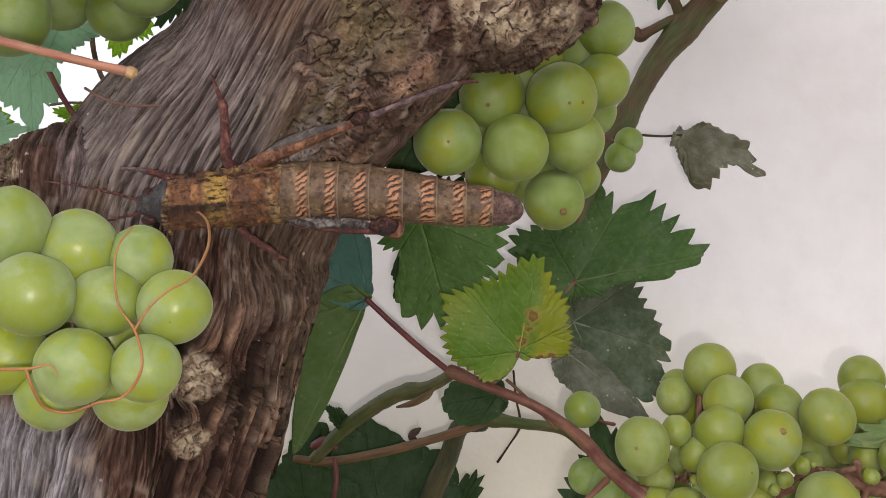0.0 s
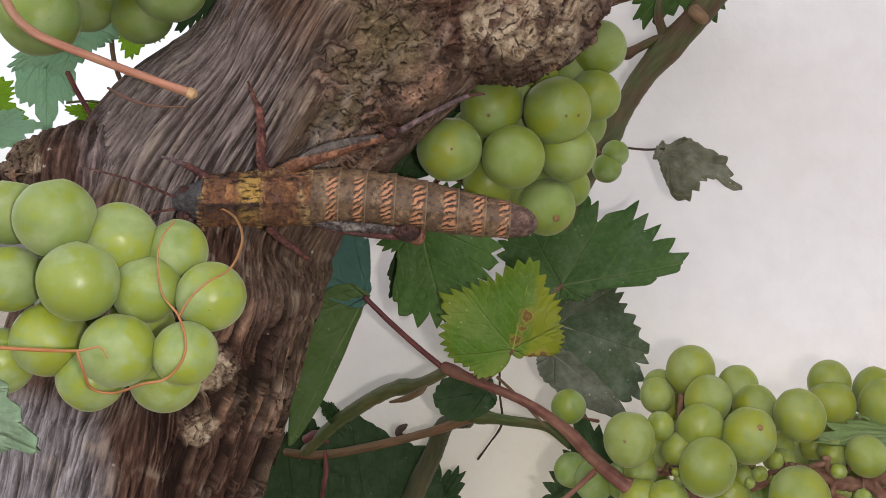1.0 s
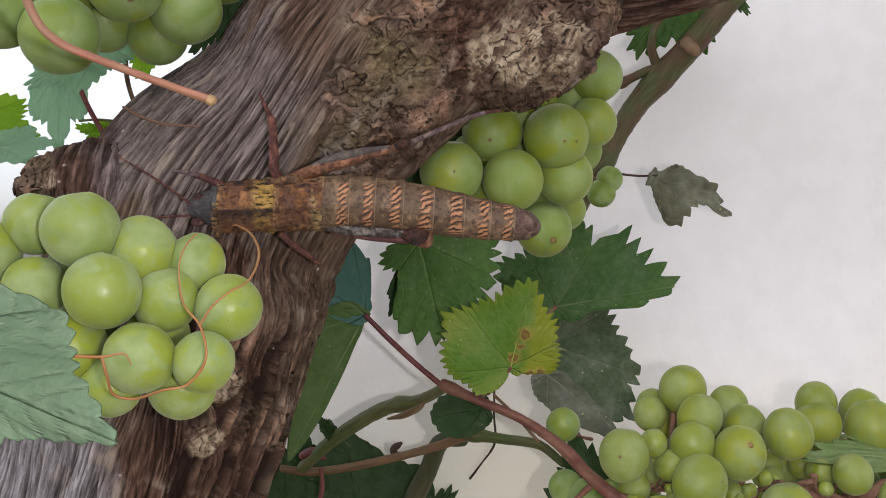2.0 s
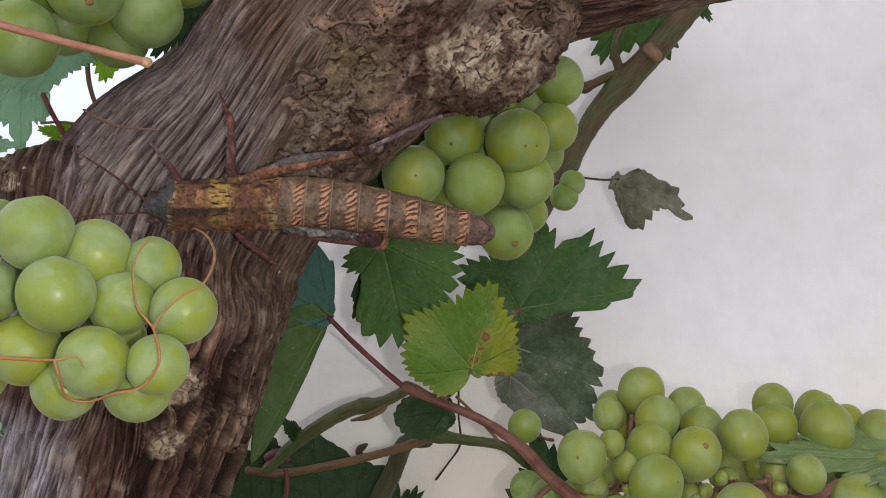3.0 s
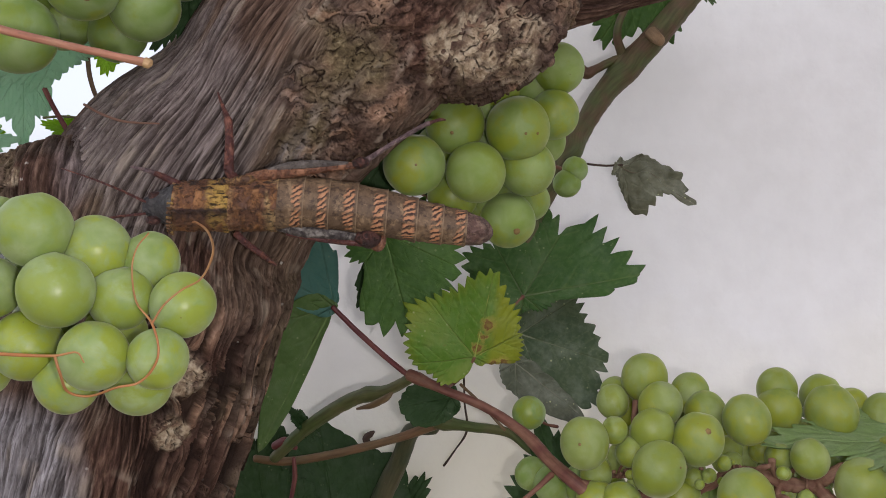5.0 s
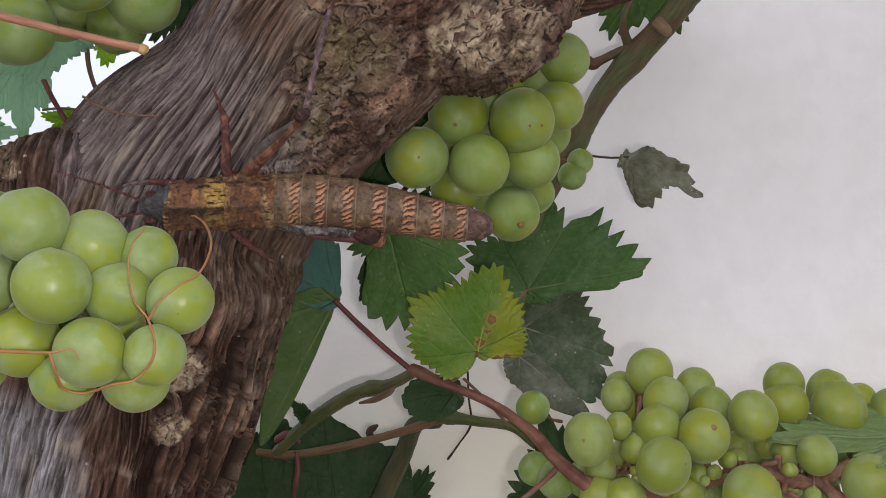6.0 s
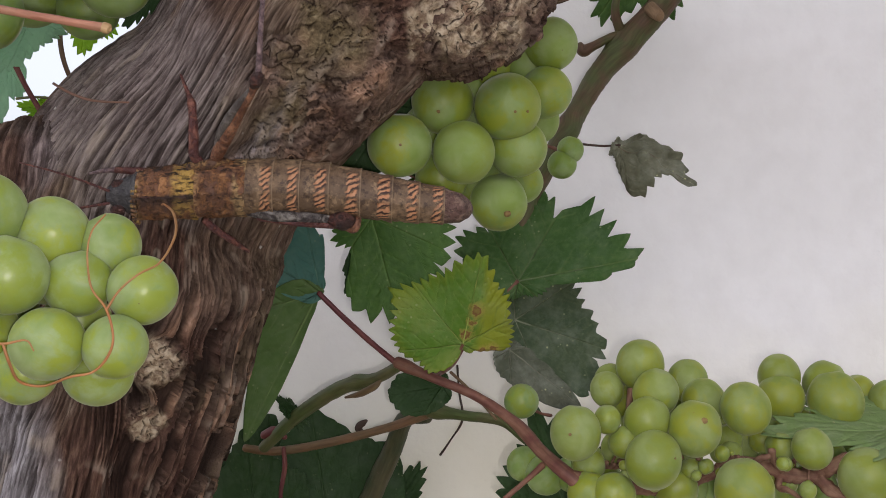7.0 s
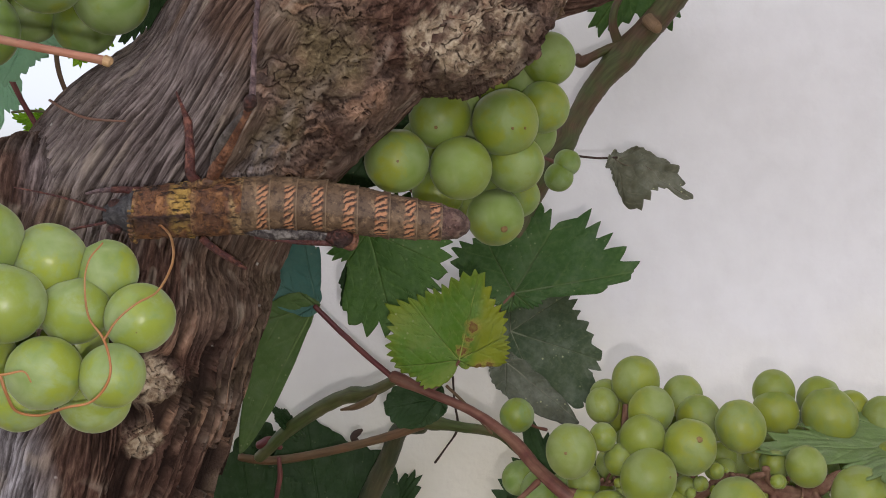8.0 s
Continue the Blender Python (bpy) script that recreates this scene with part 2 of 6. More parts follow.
def mat_cuticle(name, base, light, dark, speck=0.5):
    """Rough horny skin: brown ground, pale crumbs, black pits."""
    m = Nodes(name)
    o = m.coord.outputs["Object"]
    tone = m.ramp(m.noise(o, 110.0, 4, 0.6), [(0.35, (0.6, 0.55, 0.52)), (0.65, (1.2, 1.15, 1.05))])
    crumbs = m.ramp(m.noise(o, 430.0, 5, 0.68, 0.4), [(0.47, 0.0), (0.58, 1.0)])
    col = m.mix(crumbs, base, light)
    col = m.mix(1.0, col, tone, "MULTIPLY")
    pits = m.ramp(m.noise(o, 760.0, 4, 0.65), [(0.52, 0.0), (0.6, 1.0)])
    col = m.mix(m.math("MULTIPLY", pits, speck), col, dark)
    m.set(Base_Color=col, Roughness=0.52, Specular_IOR_Level=0.35)
    m.bump(m.math("SUBTRACT", m.math("ADD", crumbs, m.noise(o, 1400.0, 3)), pits), 0.7, 0.0005)
    return m.mat


def mat_tergite():
    """Olive-brown plate with a broken fringe of slanting orange and dark dashes near its hind edge."""
    m = Nodes("banded_cuticle")
    o = m.coord.outputs["Object"]
    x, y, _ = m.split(m.coord.outputs["UV"])      # x: millimetres round the body, y: 0 front to 1 hind edge
    col = m.mix(m.ramp(m.noise(o, 180.0, 5, 0.65), [(0.35, 0.0), (0.68, 1.0)]), (0.085, 0.052, 0.03), (0.19, 0.125, 0.072))
    col = m.mix(m.math("MULTIPLY", m.ramp(m.noise(o, 85.0, 4, 0.6), [(0.48, 0.0), (0.62, 1.0)]), 0.5), col, (0.055, 0.034, 0.024))
    col = m.mix(m.math("MULTIPLY", m.ramp(m.noise(o, 520.0, 6, 0.72), [(0.5, 0.0), (0.6, 1.0)]), 0.75), col, (0.032, 0.018, 0.012))
    col = m.mix(m.math("MULTIPLY", m.ramp(m.noise(o, 360.0, 5, 0.7), [(0.54, 0.0), (0.64, 1.0)]), 0.6), col, (0.27, 0.18, 0.1))
    slant = m.math("ADD", m.math("MULTIPLY", x, 0.62), m.math("MULTIPLY", y, -3.2))
    wob = m.math("ADD", slant, m.math("MULTIPLY", m.noise(o, 190.0, 5, 0.65), 3.0))
    saw = m.math("FRACT", wob)
    y2 = m.math("ADD", y, m.math("MULTIPLY", m.math("SUBTRACT", m.noise(o, 420.0, 3), 0.5), 0.28))
    band = m.math("MULTIPLY", m.ramp(y2, [(0.52, 0.0), (0.6, 1.0), (0.85, 1.0), (0.93, 0.0)]), m.ramp(m.noise(o, 230.0, 3), [(0.34, 0.0), (0.41, 1.0)]))
    band = m.math("MULTIPLY", band, m.ramp(m.math("ADD", m.math("MULTIPLY", x, 0.06), 0.5), [(0.1, 0.0), (0.2, 1.0), (0.45, 1.0), (0.49, 0.35), (0.53, 1.0), (0.85, 1.0), (0.95, 0.0)]))
    orange = m.math("MULTIPLY", band, m.ramp(saw, [(0.34, 0.0), (0.46, 1.0), (0.84, 1.0), (0.96, 0.0)]))
    darks = m.math("MULTIPLY", band, m.ramp(saw, [(0.04, 0.0), (0.12, 1.0), (0.26, 1.0), (0.36, 0.0)]))
    col = m.mix(m.math("MULTIPLY", orange, 0.85), col, m.mix(m.noise(o, 700.0, 3), (0.42, 0.155, 0.06), (0.46, 0.26, 0.15)))
    col = m.mix(darks, col, (0.03, 0.009, 0.007))
    hem = m.ramp(y, [(0.955, 0.0), (0.975, 1.0)])
    col = m.mix(m.math("MULTIPLY", hem, 0.5), col, (0.25, 0.175, 0.11))
    m.set(Base_Color=col, Roughness=0.6, Specular_IOR_Level=0.3)
    m.bump(m.math("ADD", m.noise(o, 900.0, 4), m.math("MULTIPLY", orange, 0.5)), 0.6, 0.0006)
    return m.mat


WALL, GROUND, BARK = mat_wall(), mat_ground(), mat_bark()
GRAPE = mat_grape("green_grape_skin", (0.205, 0.285, 0.05), (0.13, 0.205, 0.022), (0.28, 0.3, 0.018), 0.22, 0.28)
GRAPE_PALE = mat_grape("pale_grape_skin", (0.195, 0.265, 0.072), (0.14, 0.21, 0.038), (0.255, 0.3, 0.02), 0.4, 0.36)
GRAPE_RIPE = mat_grape("ripe_grape_skin", (0.2, 0.25, 0.042), (0.14, 0.19, 0.022), (0.26, 0.28, 0.016), 0.22, 0.25)
# darker copy of the grape skin; the shade on hidden bunches is in its colour
GRAPE_SHADE = mat_grape("shade_toned_grape_skin", (0.17, 0.26, 0.05), (0.11, 0.185, 0.025), (0.25, 0.28, 0.02), 0.12, 0.3)
LEAF = mat_leaf("green_leaf", (0.075, 0.16, 0.03), (0.04, 0.1, 0.02), (0.14, 0.24, 0.06), dust=0.08)
LEAF_MID = mat_leaf("mid_green_leaf", (0.1, 0.175, 0.05), (0.07, 0.13, 0.035), (0.15, 0.22, 0.08), dust=0.1)
LEAF_PALE = mat_leaf("pale_leaf", (0.24, 0.34, 0.13), (0.18, 0.28, 0.09), (0.32, 0.4, 0.18), dust=0.3, glow=0.4)
LEAF_DUSTY = mat_leaf("dusty_leaf", (0.05, 0.115, 0.022), (0.027, 0.075, 0.016), (0.12, 0.18, 0.06), dust=0.11, glow=0.15)
LEAF_BACK = mat_leaf("grey_leaf_back", (0.075, 0.1, 0.05), (0.03, 0.06, 0.024), (0.15, 0.18, 0.1), dust=0.26, glow=0.15)
LEAF_FOLD = mat_leaf("dusty_leaf_fold", (0.11, 0.115, 0.08), (0.065, 0.078, 0.048), (0.18, 0.19, 0.13), dust=0.4, glow=0.12)
LEAF_YELLOW = mat_leaf("yellowing_leaf", (0.11, 0.22, 0.022), (0.075, 0.165, 0.017), (0.2, 0.28, 0.06), (0.25, 0.27, 0.018), 0.12, 0.3, 0.5,
                       ((0.0019, 0.0117, 0.0032), (0.0004, 0.0035, 0.0024), (0.0012, 0.0075, 0.0018), (0.0095, 0.0002, 0.0028), (0.0062, -0.0012, 0.0024)))
# bluish copy of the leaf green, the shade by the trunk put into its tint
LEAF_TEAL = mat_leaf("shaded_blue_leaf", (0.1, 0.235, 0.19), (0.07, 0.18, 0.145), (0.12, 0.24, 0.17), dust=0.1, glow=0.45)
# bright copy of the bluish leaf; sky glow through the blade is in its colour
LEAF_SKY = mat_leaf("backlit_blue_green_leaf", (0.48, 0.68, 0.5), (0.38, 0.58, 0.42), (0.5, 0.7, 0.52), dust=0.05, glow=0.75)
LEAF_NEAR = mat_leaf("pale_blurred_leaf", (0.1, 0.155, 0.095), (0.08, 0.13, 0.078), (0.12, 0.165, 0.1), dust=0.1, glow=0.5)
# dark copy of the leaf green; shade low in the tangle is put into its colour
LEAF_DEEP = mat_leaf("shade_dark_leaf", (0.026, 0.062, 0.016), (0.016, 0.042, 0.011), (0.04, 0.08, 0.028), dust=0.06, glow=0.12)
# colour raised well above the other leaves to paint in light from behind
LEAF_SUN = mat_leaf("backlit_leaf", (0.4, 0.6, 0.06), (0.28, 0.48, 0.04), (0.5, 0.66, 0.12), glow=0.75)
LEAF_DRY = mat_leaf("withered_leaf", (0.17, 0.17, 0.11), (0.07, 0.072, 0.045), (0.22, 0.215, 0.15), dust=0.35, glow=0.1)
CANE = mat_stem("green_brown_cane", (0.08, 0.098, 0.034), (0.115, 0.066, 0.042), 0.6, 90.0)
SHOOT = mat_stem("green_shoot", (0.07, 0.1, 0.028), (0.11, 0.11, 0.045))
REDSTEM = mat_stem("red_brown_stem", (0.12, 0.042, 0.034), (0.19, 0.095, 0.063), 0.6, 130.0)
WINE = mat_stem("wine_red_stalk", (0.1, 0.022, 0.026), (0.15, 0.048, 0.042), 0.5, 130.0)
DARKSTEM = mat_stem("dark_green_stem", (0.035, 0.05, 0.02), (0.07, 0.065, 0.03))
TENDRIL = mat_stem("orange_tendril", (0.36, 0.15, 0.055), (0.36, 0.2, 0.085))
TENDRIL_DULL = mat_stem("dull_tendril", (0.2, 0.1, 0.07), (0.16, 0.09, 0.065))
CORK = mat_stem("brown_cork", (0.27, 0.18, 0.07), (0.19, 0.12, 0.05), 0.8, 900.0)
PALE_WOOD = mat_stem("weathered_cut_wood", (0.3, 0.2, 0.12), (0.22, 0.15, 0.09), 0.8)
RACHIS = mat_stem("orange_brown_stalk", (0.14, 0.065, 0.045), (0.22, 0.13, 0.085), 0.75, 300.0)
TAN = mat_stem("tan_stem", (0.16, 0.09, 0.045), (0.12, 0.085, 0.04))
BLACKTWIG = mat_stem("blackened_twig", (0.04, 0.026, 0.022), (0.07, 0.045, 0.035), 0.8)
TWIG = mat_stem("dead_twig", (0.10, 0.07, 0.045), (0.16, 0.11, 0.075), 0.8)


# ---- mesh builders ----
def mesh_from(name, verts, faces, uv=None, attrs=None, flat=False):
    me = bpy.data.meshes.new(name)
    faces = np.asarray(faces)
    me.vertices.add(len(verts))
    me.vertices.foreach_set("co", np.asarray(verts, np.float32).ravel())
    me.loops.add(faces.size)
    me.loops.foreach_set("vertex_index", faces.ravel().astype(np.int32))
    me.polygons.add(len(faces))
    me.polygons.foreach_set("loop_start", np.arange(0, faces.size, faces.shape[1], dtype=np.int32))
    me.update(calc_edges=True)
    me.validate()
    if uv is not None:
        lay = me.uv_layers.new(name="UVMap")
        lay.data.foreach_set("uv", np.asarray(uv, np.float32)[faces.ravel()].ravel())
    for key, val in (attrs or {}).items():
        at = me.attributes.new(key, "FLOAT", "POINT")
        at.data.foreach_set("value", np.asarray(val, np.float32))
    me.polygons.foreach_set("use_smooth", np.full(len(me.polygons), not flat))
    return me


def grid_faces(rows, cols, wrap):
    i, j = np.meshgrid(np.arange(rows - 1), np.arange(cols if wrap else cols - 1), indexing="ij")
    a = (i * cols + j).ravel()
    b = (i * cols + (j + 1) % cols).ravel()
    return np.stack([a, b, b + cols, a + cols], 1)


def spline(points, n):
    """Catmull-Rom through rows of numbers."""
    p = np.asarray(points, float)
    p = np.vstack([2 * p[0] - p[1], p, 2 * p[-1] - p[-2]])
    s = np.linspace(0, len(p) - 3, n)
    i = np.minimum(s.astype(int), len(p) - 4)
    f = (s - i)[:, None]
    a, b, c, d = p[i], p[i + 1], p[i + 2], p[i + 3]
    return 0.5 * (2 * b + (c - a) * f + (2 * a - 5 * b + 4 * c - d) * f ** 2 + (3 * b - 3 * c + d - a) * f ** 3)


def frames_along(path):
    t = np.gradient(path, axis=0)
    t /= np.linalg.norm(t, axis=1)[:, None] + 1e-12
    side = np.empty_like(t)
    v = np.cross(t[0], (0.13, 1.0, 0.21))
    for i in range(len(t)):
        v = v - t[i] * (v @ t[i])
        v = v / np.linalg.norm(v)
        side[i] = v
    return t, side, np.cross(t, side)


def tube(points, radii, n=40, sides=14, rough=0.0, knots=(), seed=0, local=False):
    """A rounded, slightly uneven rod. points and radii in millimetres; knots: (place 0-1, swelling, length)."""
    pr = spline([(*p, r) for p, r in zip(points, radii)], n)
    path, rad = pr[:, :3], np.maximum(pr[:, 3], 0.05)
    t, a, b = frames_along(path)
    u = np.linspace(0, 2 * np.pi, sides, endpoint=False)
    s = np.linspace(0, 1, n)
    for place, swell, length in knots:
        rad = rad * (1 + swell * np.exp(-((s - place) / length) ** 2))
    ring = rad[:, None] * np.ones(sides)
    ln = np.concatenate([[0], np.cumsum(np.linalg.norm(np.diff(path, axis=0), axis=1))])
    if rough:
        ring = ring * (1 + rough * (fbm(ln[:, None] / 3 + seed * 13, np.cos(u)[None] * 1.6 + 9, np.sin(u)[None] * 1.6 + seed) - 0.5) * 2)
    co = path[:, None] + ring[..., None] * (np.cos(u)[None, :, None] * a[:, None] + np.sin(u)[None, :, None] * b[:, None])
    co = co.reshape(-1, 3)
    uv = np.stack([(rad[:, None] * u[None]).ravel(), np.repeat(ln, sides)], 1) * MM
    faces = grid_faces(n, sides, True)
    # rounded ends
    ends_v, ends_f = [], []
    base = len(co)
    for k, (row, sign) in enumerate(((0, -1), (n - 1, 1))):
        tip = path[row] + sign * t[row] * rad[row] * 0.6
        mid = path[row] + (co[row * sides:(row + 1) * sides] - path[row]) * 0.72 + sign * t[row] * rad[row] * 0.42
        start = base + k * (sides + 1)
        ends_v += [mid, tip[None]]
        for j in range(sides):
            j2 = (j + 1) % sides
            q = (row * sides + j, row * sides + j2, start + j2, start + j)
            c = (start + j, start + j2, start + sides, start + sides)
            ends_f += [q if sign > 0 else q[::-1], c if sign > 0 else (c[1], c[0], c[2], c[2])]
    co = np.vstack([co, *ends_v])
    uv = np.vstack([uv, np.zeros((2 * (sides + 1), 2))])
    out = co * MM
    if not local:
        out = out + np.array(ORIGIN)
    quads = [f for f in ends_f if f[2] != f[3]]
    tris = [f[:3] for f in ends_f if f[2] == f[3]]
    allf = np.vstack([faces, np.array(quads)])
    return out, allf, np.array(tris), uv


def joined(name, pieces):
    """One mesh from several (verts, quads, tris, uv) pieces."""
    me = bpy.data.meshes.new(name)
    verts, polys, uvs, off = [], [], [], 0
    for v, q, tr, uv in pieces:
        verts.append(v)
        uvs.append(uv)
        polys += (q + off).tolist()
        if len(tr):
            polys += (tr + off).tolist()
        off += len(v)
    verts, uvs = np.vstack(verts), np.vstack(uvs)
    me.from_pydata(verts.tolist(), [], polys)
    lay = me.uv_layers.new(name="UVMap")
    idx = np.empty(len(me.loops), np.int32)
    me.loops.foreach_get("vertex_index", idx)
    lay.data.foreach_set("uv", uvs[idx].astype(np.float32).ravel())
    me.polygons.foreach_set("use_smooth", np.full(len(me.polygons), True))
    return me


def part(name, me, material, parent=None, label="", place=None):
    """Link one mesh as one object, under a thing or part if given."""
    ob = new(name, me)
    if not me.materials:
        me.materials.append(material)
    if parent is not None:
        ob.parent = parent
    if place is not None:
        ob.matrix_basis = place
    if label:
        ob["label"] = label
    return ob


def thing(name, place, label, category, group=""):
    ob = new(name)
    ob.empty_display_size = 0.01
    ob.location = place
    return tagged(ob, label, category, group)


def rod(name, points, radii, material, label="", category="", parent=None, **kw):
    """A stem as a thing of its own, or as a part with world places."""
    v, q, tr, uv = tube(points, radii, **kw)
    ob = part(name, joined(name, [(v - np.array(parent.location if parent else (0, 0, 0)), q, tr, uv)]), material, parent)
    return tagged(ob, label, category)


# ---- structure ----
def box_mesh(name, x0, x1, y0, y1, z0, z1):
    bm = bmesh.new()
    bmesh.ops.create_cube(bm, size=1.0, matrix=Matrix.Translation(((x0 + x1) / 2, (y0 + y1) / 2, (z0 + z1) / 2)) @ Matrix.Diagonal((x1 - x0, y1 - y0, z1 - z0, 1)))
    bmesh.ops.bevel(bm, geom=bm.edges[:], offset=0.006, segments=3, affect="EDGES", profile=0.5)
    me = bpy.data.meshes.new(name)
    bm.to_mesh(me)
    bm.free()
    return me


def build_setting():
    bm = bmesh.new()
    bmesh.ops.create_grid(bm, x_segments=40, y_segments=40, size=60.0)
    me = bpy.data.meshes.new("ground")
    bm.to_mesh(me)
    bm.free()
    tagged(part("ground", me, GROUND), "bare dry earth at the foot of the vine", "ground", kind="structure")
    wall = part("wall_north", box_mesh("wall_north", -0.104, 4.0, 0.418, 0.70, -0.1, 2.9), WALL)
    # slab out of view, added only to keep the sun off vine and wall
    tagged(wall, "white limewashed house wall behind the vine", "wall", kind="structure")
    shade_slab = part("ceiling", box_mesh("ceiling", -1.1, 4.0, -1.25, 0.75, 2.9, 3.05), WALL)
    tagged(shade_slab, "unseen white slab added overhead to shade the vine", "ceiling", kind="structure")


build_setting()


# ---- the old vine ----
def strips(q, L, seed, length, wide=1.0):
    """Torn lengthwise strips: their height, the gap between them, and a tone for each."""
    k = np.floor(q)
    f = q - k
    ht = vnoise(k * 5.37 + seed, L / length, k * 1.71) - 0.5
    split = np.floor(q + 0.5)
    torn = vnoise(split * 3.13 + 40, L / (length * 0.55), seed + 2.0)
    gapw = (0.16 + 0.6 * smooth(0.3, 0.85, torn)) * wide
    edge = 2 * np.minimum(f, 1 - f)
    gap = smooth(0.26, 0.34, torn) * (1 - smooth(gapw * 0.78, gapw, edge))
    crown = 1 - (1 - edge) ** 2
    return 1.5 * ht + 0.35 * crown, gap, vnoise(k * 7.7 + seed, L / (length * 0.8), k * 0.37)


def bark_tube(stations, n_along, n_round, depth=0.9, relief=1.0, seed=0, burl=None, grey_below=None, pits=None, knots=(), fresh=(), flaky=(), shape=6.5, twist=0.0, ringed=False):
    """Shaggy wood round a centre line: torn strips, flakes, cracks and lumps; finest on the open side."""
    burls = burl or []
    st = spline(stations, 4000)
    wt = np.where((np.abs(st[:, 2]) < 88) & (np.abs(st[:, 0]) < 160), 1.0, 0.09)
    wt = wt * np.linalg.norm(np.gradient(st[:, :3], axis=0), axis=1)
    cum = np.cumsum(wt)
    st = st[np.searchsorted(cum, np.linspace(cum[0], cum[-1], n_along)).clip(0, 3999)]
    ker = np.ones(9) / 9
    for _ in range(2):
        mid_ = np.stack([np.convolve(st[:, i], ker, "valid") for i in range(4)], 1)
        st = np.vstack([st[:4], mid_, st[-4:]])
    path, rad = st[:, :3], st[:, 3]
    t, side, up = frames_along(path)
    ln = np.concatenate([[0], np.cumsum(np.linalg.norm(np.diff(path, axis=0), axis=1))])
    k = n_along // 2
    front = math.atan2(-up[k, 1], -side[k, 1])
    v = np.linspace(-np.pi, np.pi, n_round, endpoint=False)
    u = v - 0.6 * np.sin(v)
    low = smooth(12.0, -12.0, path[:, 2])
    L, U = np.meshgrid(ln, u, indexing="ij")
    R = rad[:, None] * np.ones_like(U)
    c = U * float(rad.mean())
    loose = low[:, None]
    drift = 4 * (fbm(c / 34, L / 60 + seed, 2.2, 2) - 0.5) + (0.8 + 5.2 * loose) * (vnoise(c / 13, L / 18 + seed, 4.4) - 0.5)
    drift = drift + twist * np.maximum(0, L - ln[np.argmin(np.abs(path[:, 2] - 5.0))])
    U = (c - drift) / float(rad.mean()) + front      # the mesh runs with the fibres
    lump = fbm(c / 26 + seed, L / 30 + 3.1, seed + 0.5, 3) - 0.5
    base_co = path[:, None] + R[..., None] * (np.cos(U)[..., None] * side[:, None] + np.sin(U)[..., None] * up[:, None])
    base_co[..., 1] = path[:, 1][:, None] + (base_co[..., 1] - path[:, 1][:, None]) * depth
    bx, by, bz = base_co[..., 0], base_co[..., 1], base_co[..., 2]
    # where the bark has broken up into flakes
    fl = np.zeros_like(R)
    patch = fbm(bx / 13 + 5, bz / 13, by / 13, 3) - 0.5
    for spot, size in flaky:
        d = np.linalg.norm(base_co - np.array(spot), axis=2) / size + 1.3 * patch
        fl = np.maximum(fl, smooth(1.1, 0.7, d))
    loose = low[:, None] * smooth(-84.0, -64.0, bx)
    wander = (0.25 + 0.6 * loose) * (vnoise(c / 2.4, L / 7.0, 4.9) - 0.5)
    wander = wander + 5.0 * fl * (fbm(bx / 8, bz / 8, 3.0, 3) - 0.5)
    for spot, size in knots:
        i, j = np.unravel_index(np.argmin(np.linalg.norm(base_co - np.array(spot), axis=2)), R.shape)
        dc, dl = c - c[i, j], L - L[i, j]
        d2 = dc ** 2 + dl ** 2
        wander = wander - dc * size ** 2 / (d2 + 0.35 * size ** 2) + 0.35 * np.sqrt(d2) * np.exp(-d2 / size ** 2)
    cw = c + wander
    if ringed:      # fibres that turn across the stub
        cw, L = L + wander, c
    h1, g1, tone = strips(cw / 2.9, L, seed, 24.0, 1.0 + 1.2 * loose)
    h2, g2, tone2 = strips(cw / 1.15 + 0.37, L, seed + 9.0, 15.0)
    h3 = fbm(cw / 0.5, L / 3.5, seed + 3.0, 2) - 0.5
    g2 = g2 * smooth(0.3, 0.6, vnoise(c / 6, L / 10, 9.9)) * (0.6 + 0.4 * loose)
    worn_in = smooth(0.25, 0.6, vnoise(c / 5, L / 9 + 3, seed + 21.0))
    g1 = g1 * np.maximum(loose, 0.3 + 0.4 * worn_in)
    fibre = (0.7 + 1.0 * loose) * h1 - (1.9 + 2.4 * loose) * g1 + 0.45 * h2 - 0.9 * g2 + 0.45 * h3
    # flakes: low terraces with ragged rims
    wx, wy, wz = (vnoise(bx / 3.4 + q, bz / 3.4, by / 3.4 + q) - 0.5 for q in (0.0, 31.0, 57.0))
    n = fbm((bx + 0.5 * bz) / 20.0 + 0.35 * wx, by / 13.0 + 0.4 * wy, (bz - 0.5 * bx) / 8.5 + 0.6 * wz, 4)
    q = n * 11
    step = q - np.floor(q)
    rim = smooth(0.80, 0.92, step) * (1 - smooth(0.95, 1.0, step))
    flake = 0.95 * (np.floor(q) + smooth(0.9, 1.0, step) - 5.5) + 0.9 * (fbm(bx / 1.6, by / 1.6, bz / 1.6, 3) - 0.5) - 0.7 * rim
    h = shape * lump + relief * ((1 - fl) * fibre + fl * flake)
    # gap and flake-rim mask that carries the painted crevice shade
    gap_shade = np.clip((1 - fl) * np.maximum(g1, 0.8 * g2) + fl * rim, 0, 1)
    tone = (1 - fl) * (0.5 + (0.65 * tone + 0.35 * tone2 - 0.5) * (0.45 + 2.0 * loose)) + fl * vnoise(np.floor(q) * 3.3, bx / 6, bz / 6)
    co = path[:, None] + (R + h)[..., None] * (np.cos(U)[..., None] * side[:, None] + np.sin(U)[..., None] * up[:, None])
    mid_y = path[:, 1][:, None]
    co[..., 1] = mid_y + (co[..., 1] - mid_y) * depth
